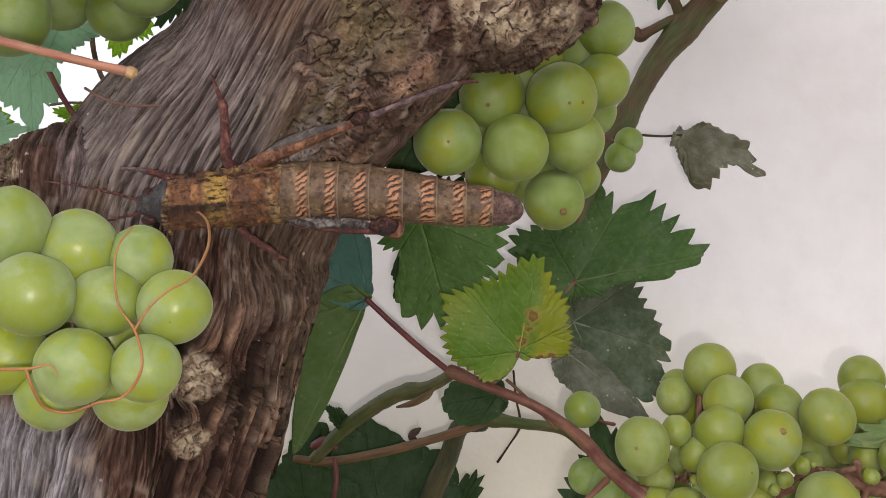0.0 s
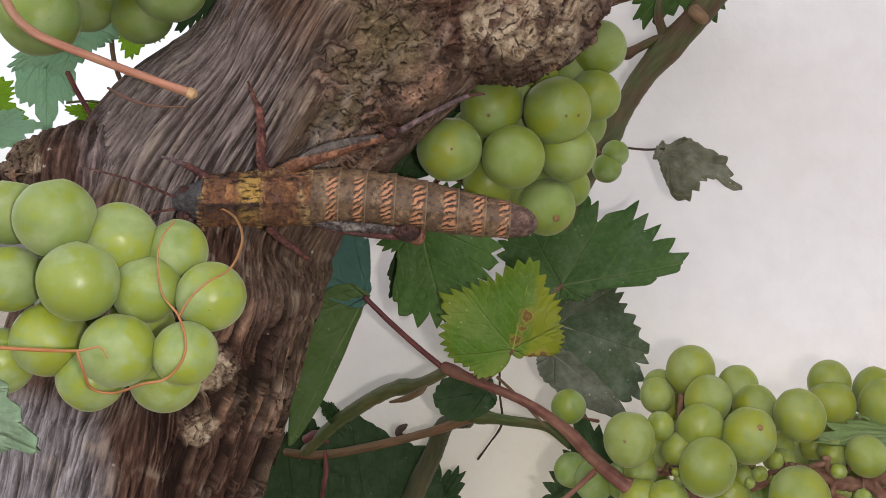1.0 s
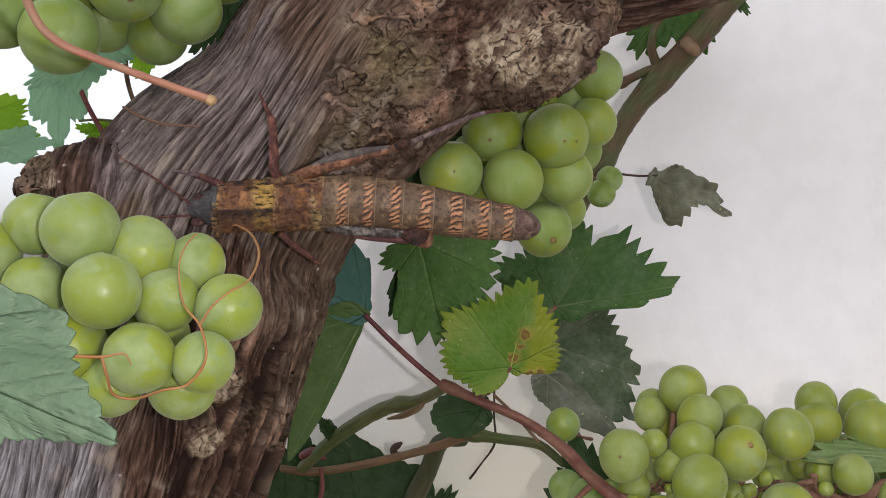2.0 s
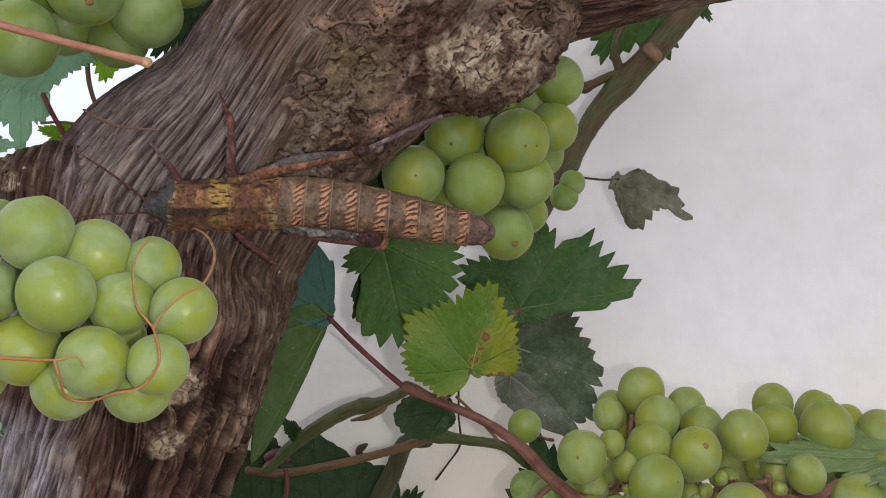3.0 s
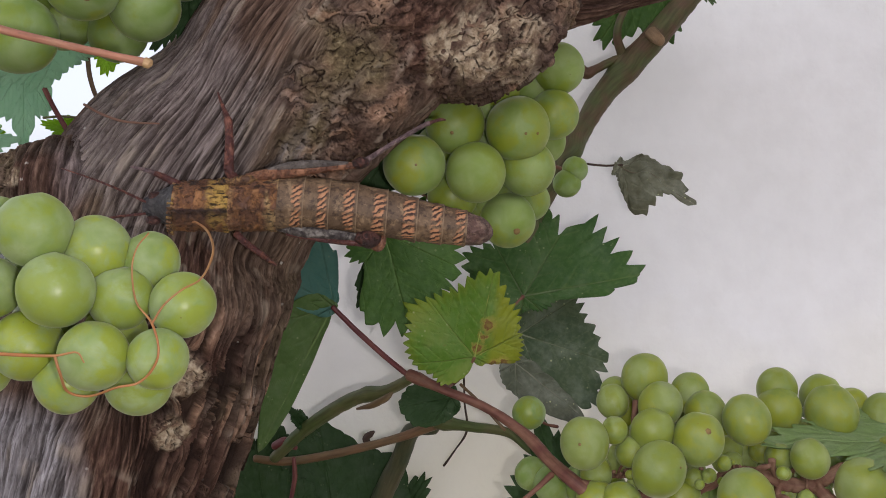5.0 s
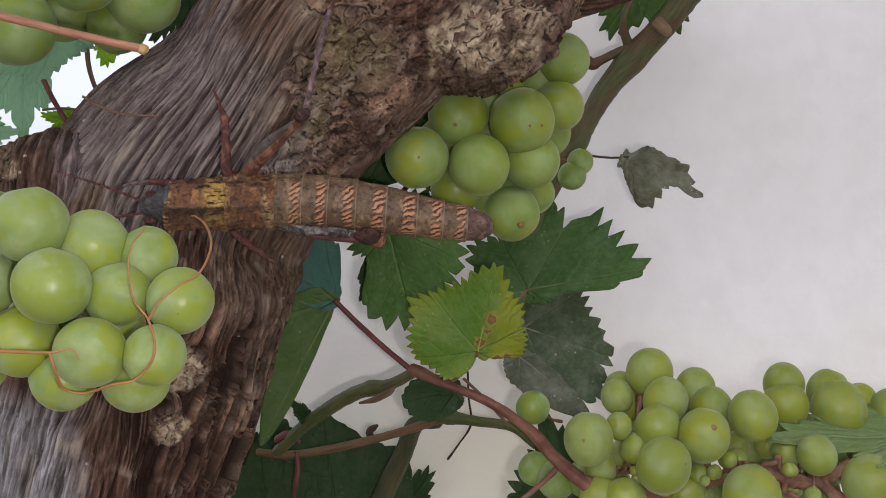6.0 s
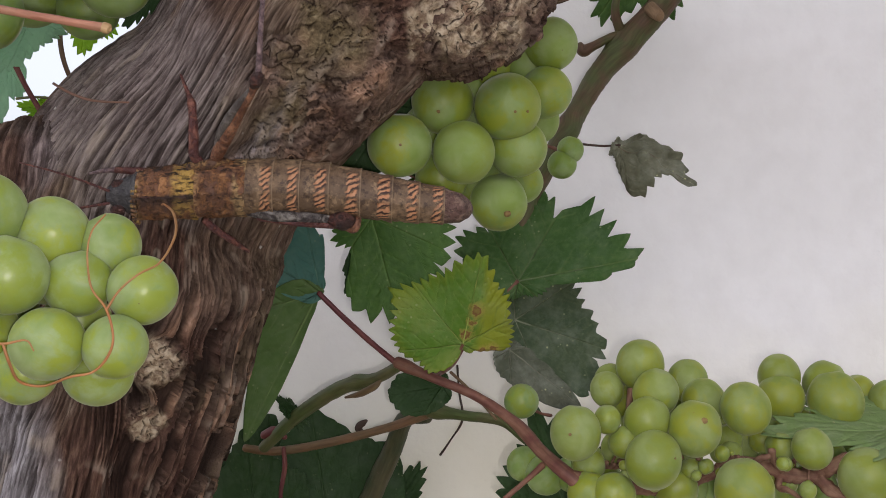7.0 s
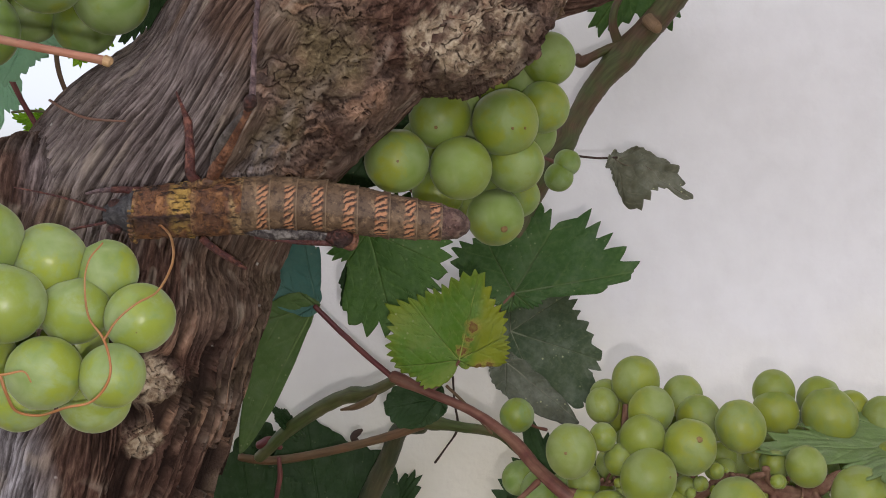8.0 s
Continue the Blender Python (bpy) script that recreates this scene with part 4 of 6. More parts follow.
def build_leaves():
    leaf((51.8, 334.0, -4.4), (95.1, 322.0, 5.7), (-0.1, -1, 0.3), LEAF_DUSTY, "large dark green toothed leaf with dusty spots", seed=1, wave=0.03, curl=0.06, teeth=13, nip=1.25,
         form={0: 1.0, 5: 0.84, 11: 0.66, 13: 0.44, 20: 0.26, 75: 0.12, 165: 0.17, -151: 0.45, -143: 0.55, -130: 0.61, -117: 0.54, -95: 0.6, -70: 0.66, -61: 0.78, -50: 0.6, -41: 0.88, -28: 0.84, -12: 0.92},
         stalk=((36.1, 336.0, -22.2), (28.4, 330.0, -34.1), (19.7, 300.0, -35.8)))
    leaf((-1.9, 302.0, 16.6), (7.7, 297.0, -16.7), (-0.2, -1, 0.1), LEAF, "dark green toothed leaf hanging below the insect", seed=2, wave=0.02, teeth=11, nip=1.2,
         form={0: 1.0, 8: 0.93, 15: 0.93, 22: 0.88, 33: 0.76, 38: 0.55, 45: 0.37, 55: 0.36, 70: 0.45, 85: 0.42, 110: 0.2, 180: 0.1, -120: 0.5, -90: 0.72, -62: 0.8, -46: 0.8, -35: 0.87, -23: 0.9, -10: 0.93},
         stalk=((7.8, 315.0, 33.5), (27.5, 332.0, 21.1)))
    leaf((27.3, 276.0, -23.1), (32.2, 268.0, 5.4), (0.05, -1, 0.3), LEAF_YELLOW, "yellow-green leaf with brown rust spots", seed=3, wave=0.05, cup=0.12, teeth=17, nip=0.85, stalk_r=0.5,
         form={0: 1.0, 7: 0.9, 17: 0.76, 32: 0.75, 45: 0.6, 60: 0.57, 87: 0.5, 95: 0.3, 110: 0.14, 180: 0.05, -158: 0.32, -144: 0.47, -125: 0.5, -112: 0.63, -90: 0.75, -71: 0.84, -64: 0.97, -50: 0.84, -37: 0.82, -26: 0.83, -14: 0.92},
         stalk=((24.7, 282.0, -28.4), (22.3, 292.0, -33.0)))
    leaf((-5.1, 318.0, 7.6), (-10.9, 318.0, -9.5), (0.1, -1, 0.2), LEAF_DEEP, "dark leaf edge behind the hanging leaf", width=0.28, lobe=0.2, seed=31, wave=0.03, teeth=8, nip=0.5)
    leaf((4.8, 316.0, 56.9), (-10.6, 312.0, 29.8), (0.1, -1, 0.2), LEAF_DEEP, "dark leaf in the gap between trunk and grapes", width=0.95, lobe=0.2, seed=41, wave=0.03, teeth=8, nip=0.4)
    leaf((52.7, 346.0, -19.3), (88.2, 347.0, -30.1), (-0.2, -1, 0.3), LEAF_BACK, "grey-green leaf with dusty dull underside", seed=4, wave=0.03, teeth=12, nip=0.95,
         form={0: 1.0, 10: 0.95, 20: 1.02, 28: 1.08, 32: 0.95, 39: 0.7, 67: 0.46, 92: 0.46, 115: 0.2, 180: 0.1, -120: 0.3, -91: 0.5, -70: 0.7, -51: 0.76, -41: 0.75, -30: 0.73, -23: 0.8, -12: 0.84})
    leaf((49.9, 338.0, -30.1), (76.1, 326.0, -50.0), (0.15, -0.9, 0.3), LEAF_FOLD, "dusty grey leaf fold seen from its dull back", seed=5, wave=0.03, teeth=9, nip=0.5,
         form={0: 1.0, 8: 0.9, 18: 0.66, 32: 0.5, 55: 0.34, 100: 0.22, 180: 0.08, -120: 0.1, -60: 0.14, -25: 0.28, -10: 0.6})
    leaf((-19.0, 305.0, -8.9), (-44.4, 318.0, -61.5), (0.45, -1, 0.2), LEAF_MID, "green leaf turned almost edge-on beside the trunk", seed=6, wave=0.012, teeth=10, nip=0.12,
         form={0: 1.0, 4: 0.86, 8: 0.74, 16: 0.56, 28: 0.42, 45: 0.34, 64: 0.29, 85: 0.2, 130: 0.05, 180: 0.03, -90: 0.03, -20: 0.05, -10: 0.16, -7: 0.4, -4: 0.72, -2: 0.9},
         stalk=((-10.5, 304.0, -16.9), (-1.0, 301.0, -24.9), (8.0, 298.0, -31.8)), stalk_r=0.88, stalk_mat=WINE)
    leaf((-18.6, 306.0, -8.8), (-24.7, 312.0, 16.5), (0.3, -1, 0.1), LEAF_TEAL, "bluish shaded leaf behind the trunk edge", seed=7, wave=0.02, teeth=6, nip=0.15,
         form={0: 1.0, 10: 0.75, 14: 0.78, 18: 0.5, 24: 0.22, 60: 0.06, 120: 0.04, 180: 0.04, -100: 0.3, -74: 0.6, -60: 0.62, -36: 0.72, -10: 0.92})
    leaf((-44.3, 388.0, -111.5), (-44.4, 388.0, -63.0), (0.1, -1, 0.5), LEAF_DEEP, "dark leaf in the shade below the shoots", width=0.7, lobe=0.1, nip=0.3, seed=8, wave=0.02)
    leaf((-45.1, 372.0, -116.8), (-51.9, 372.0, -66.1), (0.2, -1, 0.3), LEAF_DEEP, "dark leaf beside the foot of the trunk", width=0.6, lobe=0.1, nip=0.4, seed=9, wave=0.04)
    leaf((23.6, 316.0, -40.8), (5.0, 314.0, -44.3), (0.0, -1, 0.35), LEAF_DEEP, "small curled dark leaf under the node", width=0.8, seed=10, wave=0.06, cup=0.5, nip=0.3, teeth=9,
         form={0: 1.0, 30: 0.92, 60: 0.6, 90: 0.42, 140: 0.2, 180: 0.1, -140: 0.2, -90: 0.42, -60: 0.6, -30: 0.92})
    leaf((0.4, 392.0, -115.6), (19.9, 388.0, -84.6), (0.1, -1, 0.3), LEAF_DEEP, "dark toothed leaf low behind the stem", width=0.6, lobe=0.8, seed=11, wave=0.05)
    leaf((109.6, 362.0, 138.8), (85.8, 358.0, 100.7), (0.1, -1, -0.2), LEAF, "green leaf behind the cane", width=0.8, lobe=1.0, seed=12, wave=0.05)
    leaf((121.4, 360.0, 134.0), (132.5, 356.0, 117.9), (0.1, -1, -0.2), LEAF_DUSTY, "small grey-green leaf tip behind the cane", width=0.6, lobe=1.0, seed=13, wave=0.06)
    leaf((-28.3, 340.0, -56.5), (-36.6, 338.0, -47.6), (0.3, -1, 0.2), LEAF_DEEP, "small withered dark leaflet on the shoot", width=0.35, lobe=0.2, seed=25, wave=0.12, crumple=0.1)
    # leaf made wide, so that its dark colour covers the shadow there too
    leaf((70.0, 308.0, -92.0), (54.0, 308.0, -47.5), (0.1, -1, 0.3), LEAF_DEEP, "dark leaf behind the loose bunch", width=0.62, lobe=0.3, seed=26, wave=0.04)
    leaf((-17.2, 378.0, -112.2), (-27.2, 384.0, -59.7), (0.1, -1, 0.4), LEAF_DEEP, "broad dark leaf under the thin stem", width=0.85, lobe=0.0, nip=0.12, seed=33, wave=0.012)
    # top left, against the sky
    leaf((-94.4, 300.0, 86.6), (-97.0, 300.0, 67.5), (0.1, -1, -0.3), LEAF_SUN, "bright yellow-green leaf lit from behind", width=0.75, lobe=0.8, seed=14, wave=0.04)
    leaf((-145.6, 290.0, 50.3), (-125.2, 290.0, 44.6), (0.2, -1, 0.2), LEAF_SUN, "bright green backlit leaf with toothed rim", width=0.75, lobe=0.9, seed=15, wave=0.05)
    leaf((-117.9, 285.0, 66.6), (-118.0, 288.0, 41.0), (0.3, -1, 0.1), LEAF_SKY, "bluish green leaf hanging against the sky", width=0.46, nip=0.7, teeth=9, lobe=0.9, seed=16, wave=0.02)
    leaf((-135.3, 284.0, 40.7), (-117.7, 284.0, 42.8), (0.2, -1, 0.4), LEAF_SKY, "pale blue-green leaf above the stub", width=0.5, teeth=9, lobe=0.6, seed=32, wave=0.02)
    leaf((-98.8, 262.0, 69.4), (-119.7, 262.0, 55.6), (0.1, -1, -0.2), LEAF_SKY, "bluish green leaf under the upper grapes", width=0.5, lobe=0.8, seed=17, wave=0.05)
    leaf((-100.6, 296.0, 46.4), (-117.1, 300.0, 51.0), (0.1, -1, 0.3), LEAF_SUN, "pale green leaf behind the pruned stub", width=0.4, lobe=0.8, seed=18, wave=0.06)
    leaf((-62.5, 262.0, 83.7), (-71.6, 258.0, 66.9), (0.1, -1, -0.2), LEAF_DEEP, "dark leaf between the upper grapes and trunk", width=0.6, lobe=0.8, seed=22, wave=0.05)
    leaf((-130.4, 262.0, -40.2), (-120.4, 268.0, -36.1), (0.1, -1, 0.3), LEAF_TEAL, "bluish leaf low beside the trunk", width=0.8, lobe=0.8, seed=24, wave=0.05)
    # withered leaf and the leaf in the lower bunch
    leaf((89.1, 333.0, 46.9), (116.0, 326.0, 33.9), (-0.1, -1, 0.4), LEAF_DRY, "withered grey curled leaf on a thin stalk", crumple=0.1, teeth=13, nip=1.0, seed=19, wave=0.12, cup=0.5, curl=0.1, thick=0.4,
         form={0: 1.0, 6: 0.8, 14: 0.62, 24: 0.55, 33: 0.58, 41: 0.6, 52: 0.4, 62: 0.28, 100: 0.14, 180: 0.06, -100: 0.12, -60: 0.2, -38: 0.4, -26: 0.62, -14: 0.8, -6: 0.86},
         stalk=((82.2, 336.0, 46.8), (73.1, 338.0, 47.8), (67.3, 336.0, 48.3)), stalk_mat=BLACKTWIG, stalk_r=0.4)
    leaf((183.3, 276.0, -45.3), (117.5, 268.0, -47.1), (0.0, -0.28, 1), LEAF_PALE, "pale grey-green leaf lying across the grapes", width=0.5, lobe=0.8, seed=20, wave=0.05)
    # red leaf stalks against the sky
    rod("leaf_stalk", [(-108.9, 277.0, 58.8), (-105.6, 277.0, 52.4), (-101.3, 277.0, 45.4)], [0.85, 0.8, 0.8], WINE, "wine-red leaf stalk against the sky", "petiole", n=24, sides=10, rough=0.08)
    rod("leaf_stalk", [(-93.3, 268.0, 69.2), (-93.0, 270.0, 61.9), (-91.8, 272.0, 56.3), (-90.0, 275.0, 51.7)], [0.8, 0.75, 0.7, 0.7], TWIG, "grey-brown leaf stalk passing behind the trunk", "petiole", n=30, sides=10, rough=0.08)
    rod("thin_tendril", [(-88.1, 250.0, 48.8), (-83.1, 246.0, 46.1), (-76.6, 241.0, 43.4), (-70.5, 238.0, 42.3), (-64.0, 236.0, 42.0)], [0.4, 0.42, 0.38, 0.34, 0.25], TENDRIL_DULL, "thin orange-brown tendril trailing over the bark", "tendril", n=50, sides=8, rough=0.1)
    rod("leaf_stalk", [(-109.5, 280.0, 49.2), (-103.8, 279.0, 49.7), (-97.5, 278.0, 49.3)], [0.4, 0.4, 0.4], SHOOT, "thin green leaf stalk", "petiole", n=20, sides=8, rough=0.1)


build_leaves()


# ---- grapes ----
def grape_mesh(squash=1.0):
    bm = bmesh.new()
    bmesh.ops.create_uvsphere(bm, u_segments=40, v_segments=24, radius=1.0)
    for v in bm.verts:
        d = noise.noise(v.co * 1.3) * 0.025
        v.co *= 1 + d
        v.co.z *= squash
        if v.co.z > 0.93 * squash:
            v.co.z -= (v.co.z - 0.93 * squash) * 0.8
    for f in bm.faces:
        f.smooth = True
    me = bpy.data.meshes.new("grape")
    for v in bm.verts:
        v.co *= 0.01
    bm.to_mesh(me)
    bm.free()
    return me


def scar_mesh():
    bm = bmesh.new()
    bmesh.ops.create_uvsphere(bm, u_segments=10, v_segments=6, radius=0.0011)
    for v in bm.verts:
        v.co.z *= 0.35
        v.co *= 1 + 0.4 * noise.noise(v.co * 2500)
    for f in bm.faces:
        f.smooth = True
    me = bpy.data.meshes.new("scar")
    bm.to_mesh(me)
    bm.free()
    return me


def bunch(name, label, rows, material, squash, stalks=(), scars=(), stalk_mat=None, seed=1):
    """A bunch: berries (x, y, z, radius in mm), brown stalks, and corky scars (berry, direction)."""
    rs = random.Random(seed)
    c = w(np.mean([r[:3] for r in rows], axis=0))
    ob = thing(name, c, label, "grapes", "grapes on the vine")
    me = grape_mesh(squash)
    me.materials.append(material)
    berries = []
    for x, y, z, r in rows:
        s = r / 10 * 0.975
        turn = Euler((rs.uniform(-0.45, 0.45), rs.uniform(-0.45, 0.45), rs.uniform(0, 6.28)))
        b = part("grape", me, material, ob)
        b.matrix_basis = Matrix.LocRotScale(w((x, y, z)) - c, turn, (s, s, s))
        berries.append((Vector((x, y, z)), r))
    for pts, rad in stalks:
        v, q, tr, uv = tube(pts, rad, n=(16 if len(pts) < 4 else 44) * len(pts), sides=14, rough=0.55, seed=seed)
        part("stalk", joined("stalk", [(v - np.array(c), q, tr, uv)]), stalk_mat or REDSTEM, ob, "brown grape stalk")
    for i, d, size in scars:
        p, r = berries[i]
        d = Vector(d).normalized()
        sc = part("scar", scar_mesh(), CORK, ob, "small brown corky spot")
        sc.matrix_basis = Matrix.LocRotScale(w(p + d * r * 0.985) - c, d.to_track_quat("Z", "Y"), (size, size, size))
    return ob


def build_grapes():
    near = [(-76.2, 180.0, 10.4, 8.1), (-88.1, 188.0, 11.6, 6.9), (-65.2, 186.0, 6.5, 7.8), (-54.5, 189.0, 4.4, 6.8), (-86.3, 184.0, -2.0, 6.8), (-70.4, 177.0, -2.0, 8.0),
            (-59.2, 184.0, -3.6, 7.1), (-46.1, 184.0, -4.8, 7.3), (-79.0, 186.0, -14.2, 7.8), (-62.4, 177.0, -15.4, 7.4), (-49.9, 179.0, -16.0, 6.6), (-70.6, 187.0, -22.0, 7.1), (-55.8, 188.0, -21.9, 7.5),
            (-89.5, 188.0, -19.1, 7.1), (-97.2, 186.0, 5.1, 7.3), (-97.0, 184.0, -9.7, 7.2), (-80.1, 200.0, -10.3, 7.6), (-64.2, 200.0, -12.5, 7.6), (-82.2, 198.0, 0.8, 7.5), (-70.6, 200.0, -1.5, 7.6)]
    bunch("grape_bunch", "hanging bunch of pale green bloomy grapes with tendrils", near, GRAPE_PALE, 1.0, seed=3)
    right = [(6.7, 278.0, 38.0, 10.2), (20.1, 284.0, 52.6, 10.2), (26.8, 280.0, 36.4, 10.1), (40.5, 282.0, 51.3, 10.9), (44.8, 288.0, 39.3, 9.6), (39.7, 295.0, 22.1, 9.7),
             (20.8, 296.0, 29.9, 8.8), (54.2, 292.0, 58.2, 8.7), (55.4, 292.0, 73.9, 9.1), (47.7, 300.0, 68.8, 9.3), (35.5, 302.0, 29.2, 9.4), (36.4, 300.0, 68.5, 9.7), (16.3, 302.0, 45.7, 9.4), (31.9, 306.0, 49.5, 9.5), (26.1, 306.0, 49.4, 9.5), (48.6, 306.0, 29.9, 7.6), (53.0, 306.0, 51.1, 8.5), (28.1, 300.0, 59.2, 7.8)]
    bunch("grape_bunch", "tight bunch of green grapes under the vine arm", right, GRAPE, 1.0, seed=5,
          scars=((0, (0.02, -1, -0.12), 0.35), (5, (0.22, -1, -0.5), 1.0), (3, (0.1, -1, -0.3), 0.4), (3, (0.55, -1, -0.3), 0.4), (1, (-0.2, -1, -0.5), 0.5)))
    upper = [(-84.1, 232.0, 78.5, 10.5), (-100.2, 232.0, 63.6, 10.5), (-103.8, 240.0, 79.3, 10.7), (-70.2, 242.0, 75.3, 10.0), (-61.6, 248.0, 86.7, 7.8), (-77.0, 242.0, 92.6, 9.5), (-93.2, 240.0, 91.8, 10.3), (-117.4, 236.0, 70.5, 10.3), (-94.9, 250.0, 72.9, 9.1), (-80.0, 252.0, 70.0, 8.6)]
    bunch("grape_bunch", "shaded bunch of green grapes above the pruned stub", upper, GRAPE_SHADE, 1.0, seed=7, scars=((0, (0.45, -1, -0.85), 0.9),))
    low_front = [(58.4, 255.0, -45.8, 7.5), (69.1, 262.0, -43.1, 4.1), (85.1, 268.0, -36.0, 7.0), (80.9, 262.0, -43.4, 6.9), (74.2, 262.0, -49.7, 4.6), (80.8, 254.0, -53.2, 8.1),
                 (93.7, 257.0, -44.6, 7.8), (110.5, 262.0, -39.4, 7.5), (130.8, 262.0, -51.1, 6.0), (124.4, 270.0, -52.4, 4.5), (106.5, 252.0, -61.2, 8.6), (63.8, 262.0, -64.6, 6.2),
                 (70.5, 258.0, -64.2, 6.4), (64.7, 266.0, -57.3, 5.0), (94.8, 264.0, -58.2, 3.3), (99.1, 262.0, -56.5, 2.1), (91.2, 266.0, -64.5, 6.6), (146.0, 258.0, -59.1, 8.8)]
    low_back = [(83.5, 280.0, -28.8, 7.7), (100.0, 284.0, -34.0, 6.5), (73.1, 280.0, -36.7, 5.4), (75.8, 288.0, -34.5, 5.0), (102.5, 276.0, -39.5, 6.9), (133.1, 292.0, -33.2, 7.0), (132.3, 288.0, -39.4, 7.5),
                (148.4, 292.0, -35.1, 7.0), (148.5, 284.0, -39.8, 8.9), (162.2, 296.0, -38.9, 5.8), (169.5, 288.0, -41.8, 8.0), (164.4, 272.0, -52.8, 7.5), (186.0, 290.0, -43.3, 8.5), (175.8, 270.0, -55.0, 7.9),
                (110.5, 276.0, -51.2, 4.5), (109.8, 272.0, -54.7, 3.7), (104.7, 268.0, -53.9, 2.7), (83.3, 276.0, -53.2, 4.1), (122.9, 280.0, -51.8, 4.2)]
    stalks = [(((58.1, 262.0, -59.7), (86.7, 266.0, -64.7), (101.0, 268.0, -60.8), (108.8, 268.0, -56.5), (116.7, 266.0, -57.1), (124.2, 266.0, -59.5), (134.1, 266.0, -60.0), (141.7, 262.0, -54.0), (164.8, 266.0, -52.6)), (1.9, 1.7, 1.6, 1.9, 2.0, 2.2, 2.1, 1.9, 1.5)),
              (((78.3, 274.0, -58.0), (78.4, 274.0, -46.0), (80.1, 278.0, -36.3)), (1.2, 1.0, 0.9)),
              (((134.1, 266.0, -60.0), (136.6, 262.0, -63.4), (142.4, 258.0, -66.4)), (2.0, 1.8, 1.5)),
              (((124.2, 266.0, -59.4), (119.3, 262.0, -54.7), (117.8, 260.0, -51.3)), (1.3, 0.9, 1.1)),
              (((114.1, 266.0, -56.7), (115.1, 262.0, -54.2), (117.1, 260.0, -53.1)), (1.2, 0.8, 0.7)),
              (((122.8, 266.0, -59.4), (121.7, 264.0, -63.0), (123.7, 262.0, -63.5), (128.1, 262.0, -66.3)), (1.2, 0.9, 0.8, 0.6))]
    rs = random.Random(5)
    tiny = []
    for k in range(26):
        f = k / 25
        tiny.append((66 + 70 * f + rs.uniform(-2, 2), 263 + rs.uniform(-3, 5), -57 + rs.uniform(-5, 5), rs.uniform(0.7, 2.2)))
    low_back += tiny + [(98.4, 262.0, -56.8, 2.1), (103.6, 262.0, -52.8, 2.3), (128.8, 260.0, -63.0, 2.6), (121.1, 260.0, -55.2, 2.0), (126.3, 268.0, -62.7, 3.0), (119.3, 270.0, -62.4, 2.9), (96.6, 268.0, -56.1, 3.4)]
    pedicels = [((p[:3], (p[0] + rs.uniform(-1.5, 1.5), p[1] + 2.5, -57.5 + rs.uniform(-1, 1)), (p[0] + rs.uniform(-3, 3), 268, -58.5)), (0.35, 0.4, 0.55)) for p in tiny]
    fill = [(54 + 9.5 * k + rs.uniform(-2, 2), 288 + rs.uniform(-3, 5), -70 + rs.uniform(-3, 8), rs.uniform(5.5, 7.0)) for k in range(12)]
    fill += [(152.6, 300.0, -61.9, 7.8), (165.1, 302.0, -61.3, 7.4), (144.0, 300.0, -64.0, 7.0), (133.0, 300.0, -63.4, 6.6), (174.6, 300.0, -62.7, 7.0)]
    stubs = []
    for k in range(44):
        x = 62 + 80 * rs.random()
        a, ln = rs.uniform(0.3, 2.8), rs.uniform(2.0, 4.2)
        z0 = -58 + 1.0 * math.sin(x * 0.35)
        mid_ = (x + rs.uniform(-0.8, 0.8), 267 - 0.5 * ln * math.sin(a), z0 + 0.6 * ln * math.cos(a - 1.2))
        stubs.append((((x, 267.5, z0), mid_, (mid_[0] + rs.uniform(-1, 1), 267 - ln * math.sin(a), mid_[2] + rs.uniform(0, 1.2))), (0.6, 0.42, 0.62)))
    stalks += stubs
    stalks += pedicels
    bunch("grape_bunch", "shade-toned grapes deep in the loose bunch", fill, GRAPE_SHADE, 1.0, seed=12)
    low_back += [(83.4, 292.0, -41.8, 6.2), (100.1, 292.0, -44.9, 6.5), (115.3, 290.0, -48.7, 6.5), (85.0, 288.0, -48.8, 5.4), (132.9, 298.0, -51.8, 6.6), (119.2, 288.0, -55.2, 6.1), (144.4, 302.0, -51.1, 6.7), (78.2, 286.0, -56.2, 5.3), (98.9, 288.0, -55.5, 5.7)]
    bunch("grape_bunch", "loose ripe yellow-green bunch with tiny unripe berries", low_front + low_back, GRAPE_RIPE, 1.09, stalks, stalk_mat=RACHIS, seed=11,
          scars=((6, (0.05, -1, 0.5), 0.85), (6, (-0.3, -0.8, 0.85), 0.5), (0, (-0.45, -1, 0.1), 0.4), (5, (0.6, -0.9, 0.25), 0.3)))
    for row in ((49.1, 300.0, -43.5, 5.9), (49.8, 296.0, -63.5, 5.9)):
        x, y, z, r = row
        bunch("single_grape", "single green berry behind the red stalk", [row], GRAPE_SHADE, 1.0,
              [(((x + r * 0.7, y + 3, z - r * 0.5), (x + r * 1.2, y + 3, z - r * 0.75), (x + r * 1.7, y, z - r * 0.8)), (0.6, 0.5, 0.6))], seed=13)
    bunch("grape_bunch", "two tiny green berries beside the cane", [(68.9, 325.0, 43.7, 5.0), (65.9, 325.0, 38.3, 5.4)], GRAPE_SHADE, 1.0,
          [(((68.2, 330.0, 43.6), (64.9, 334.0, 45.0), (60.8, 335.0, 46.7)), (0.6, 0.6, 0.7))], seed=17)


build_grapes()


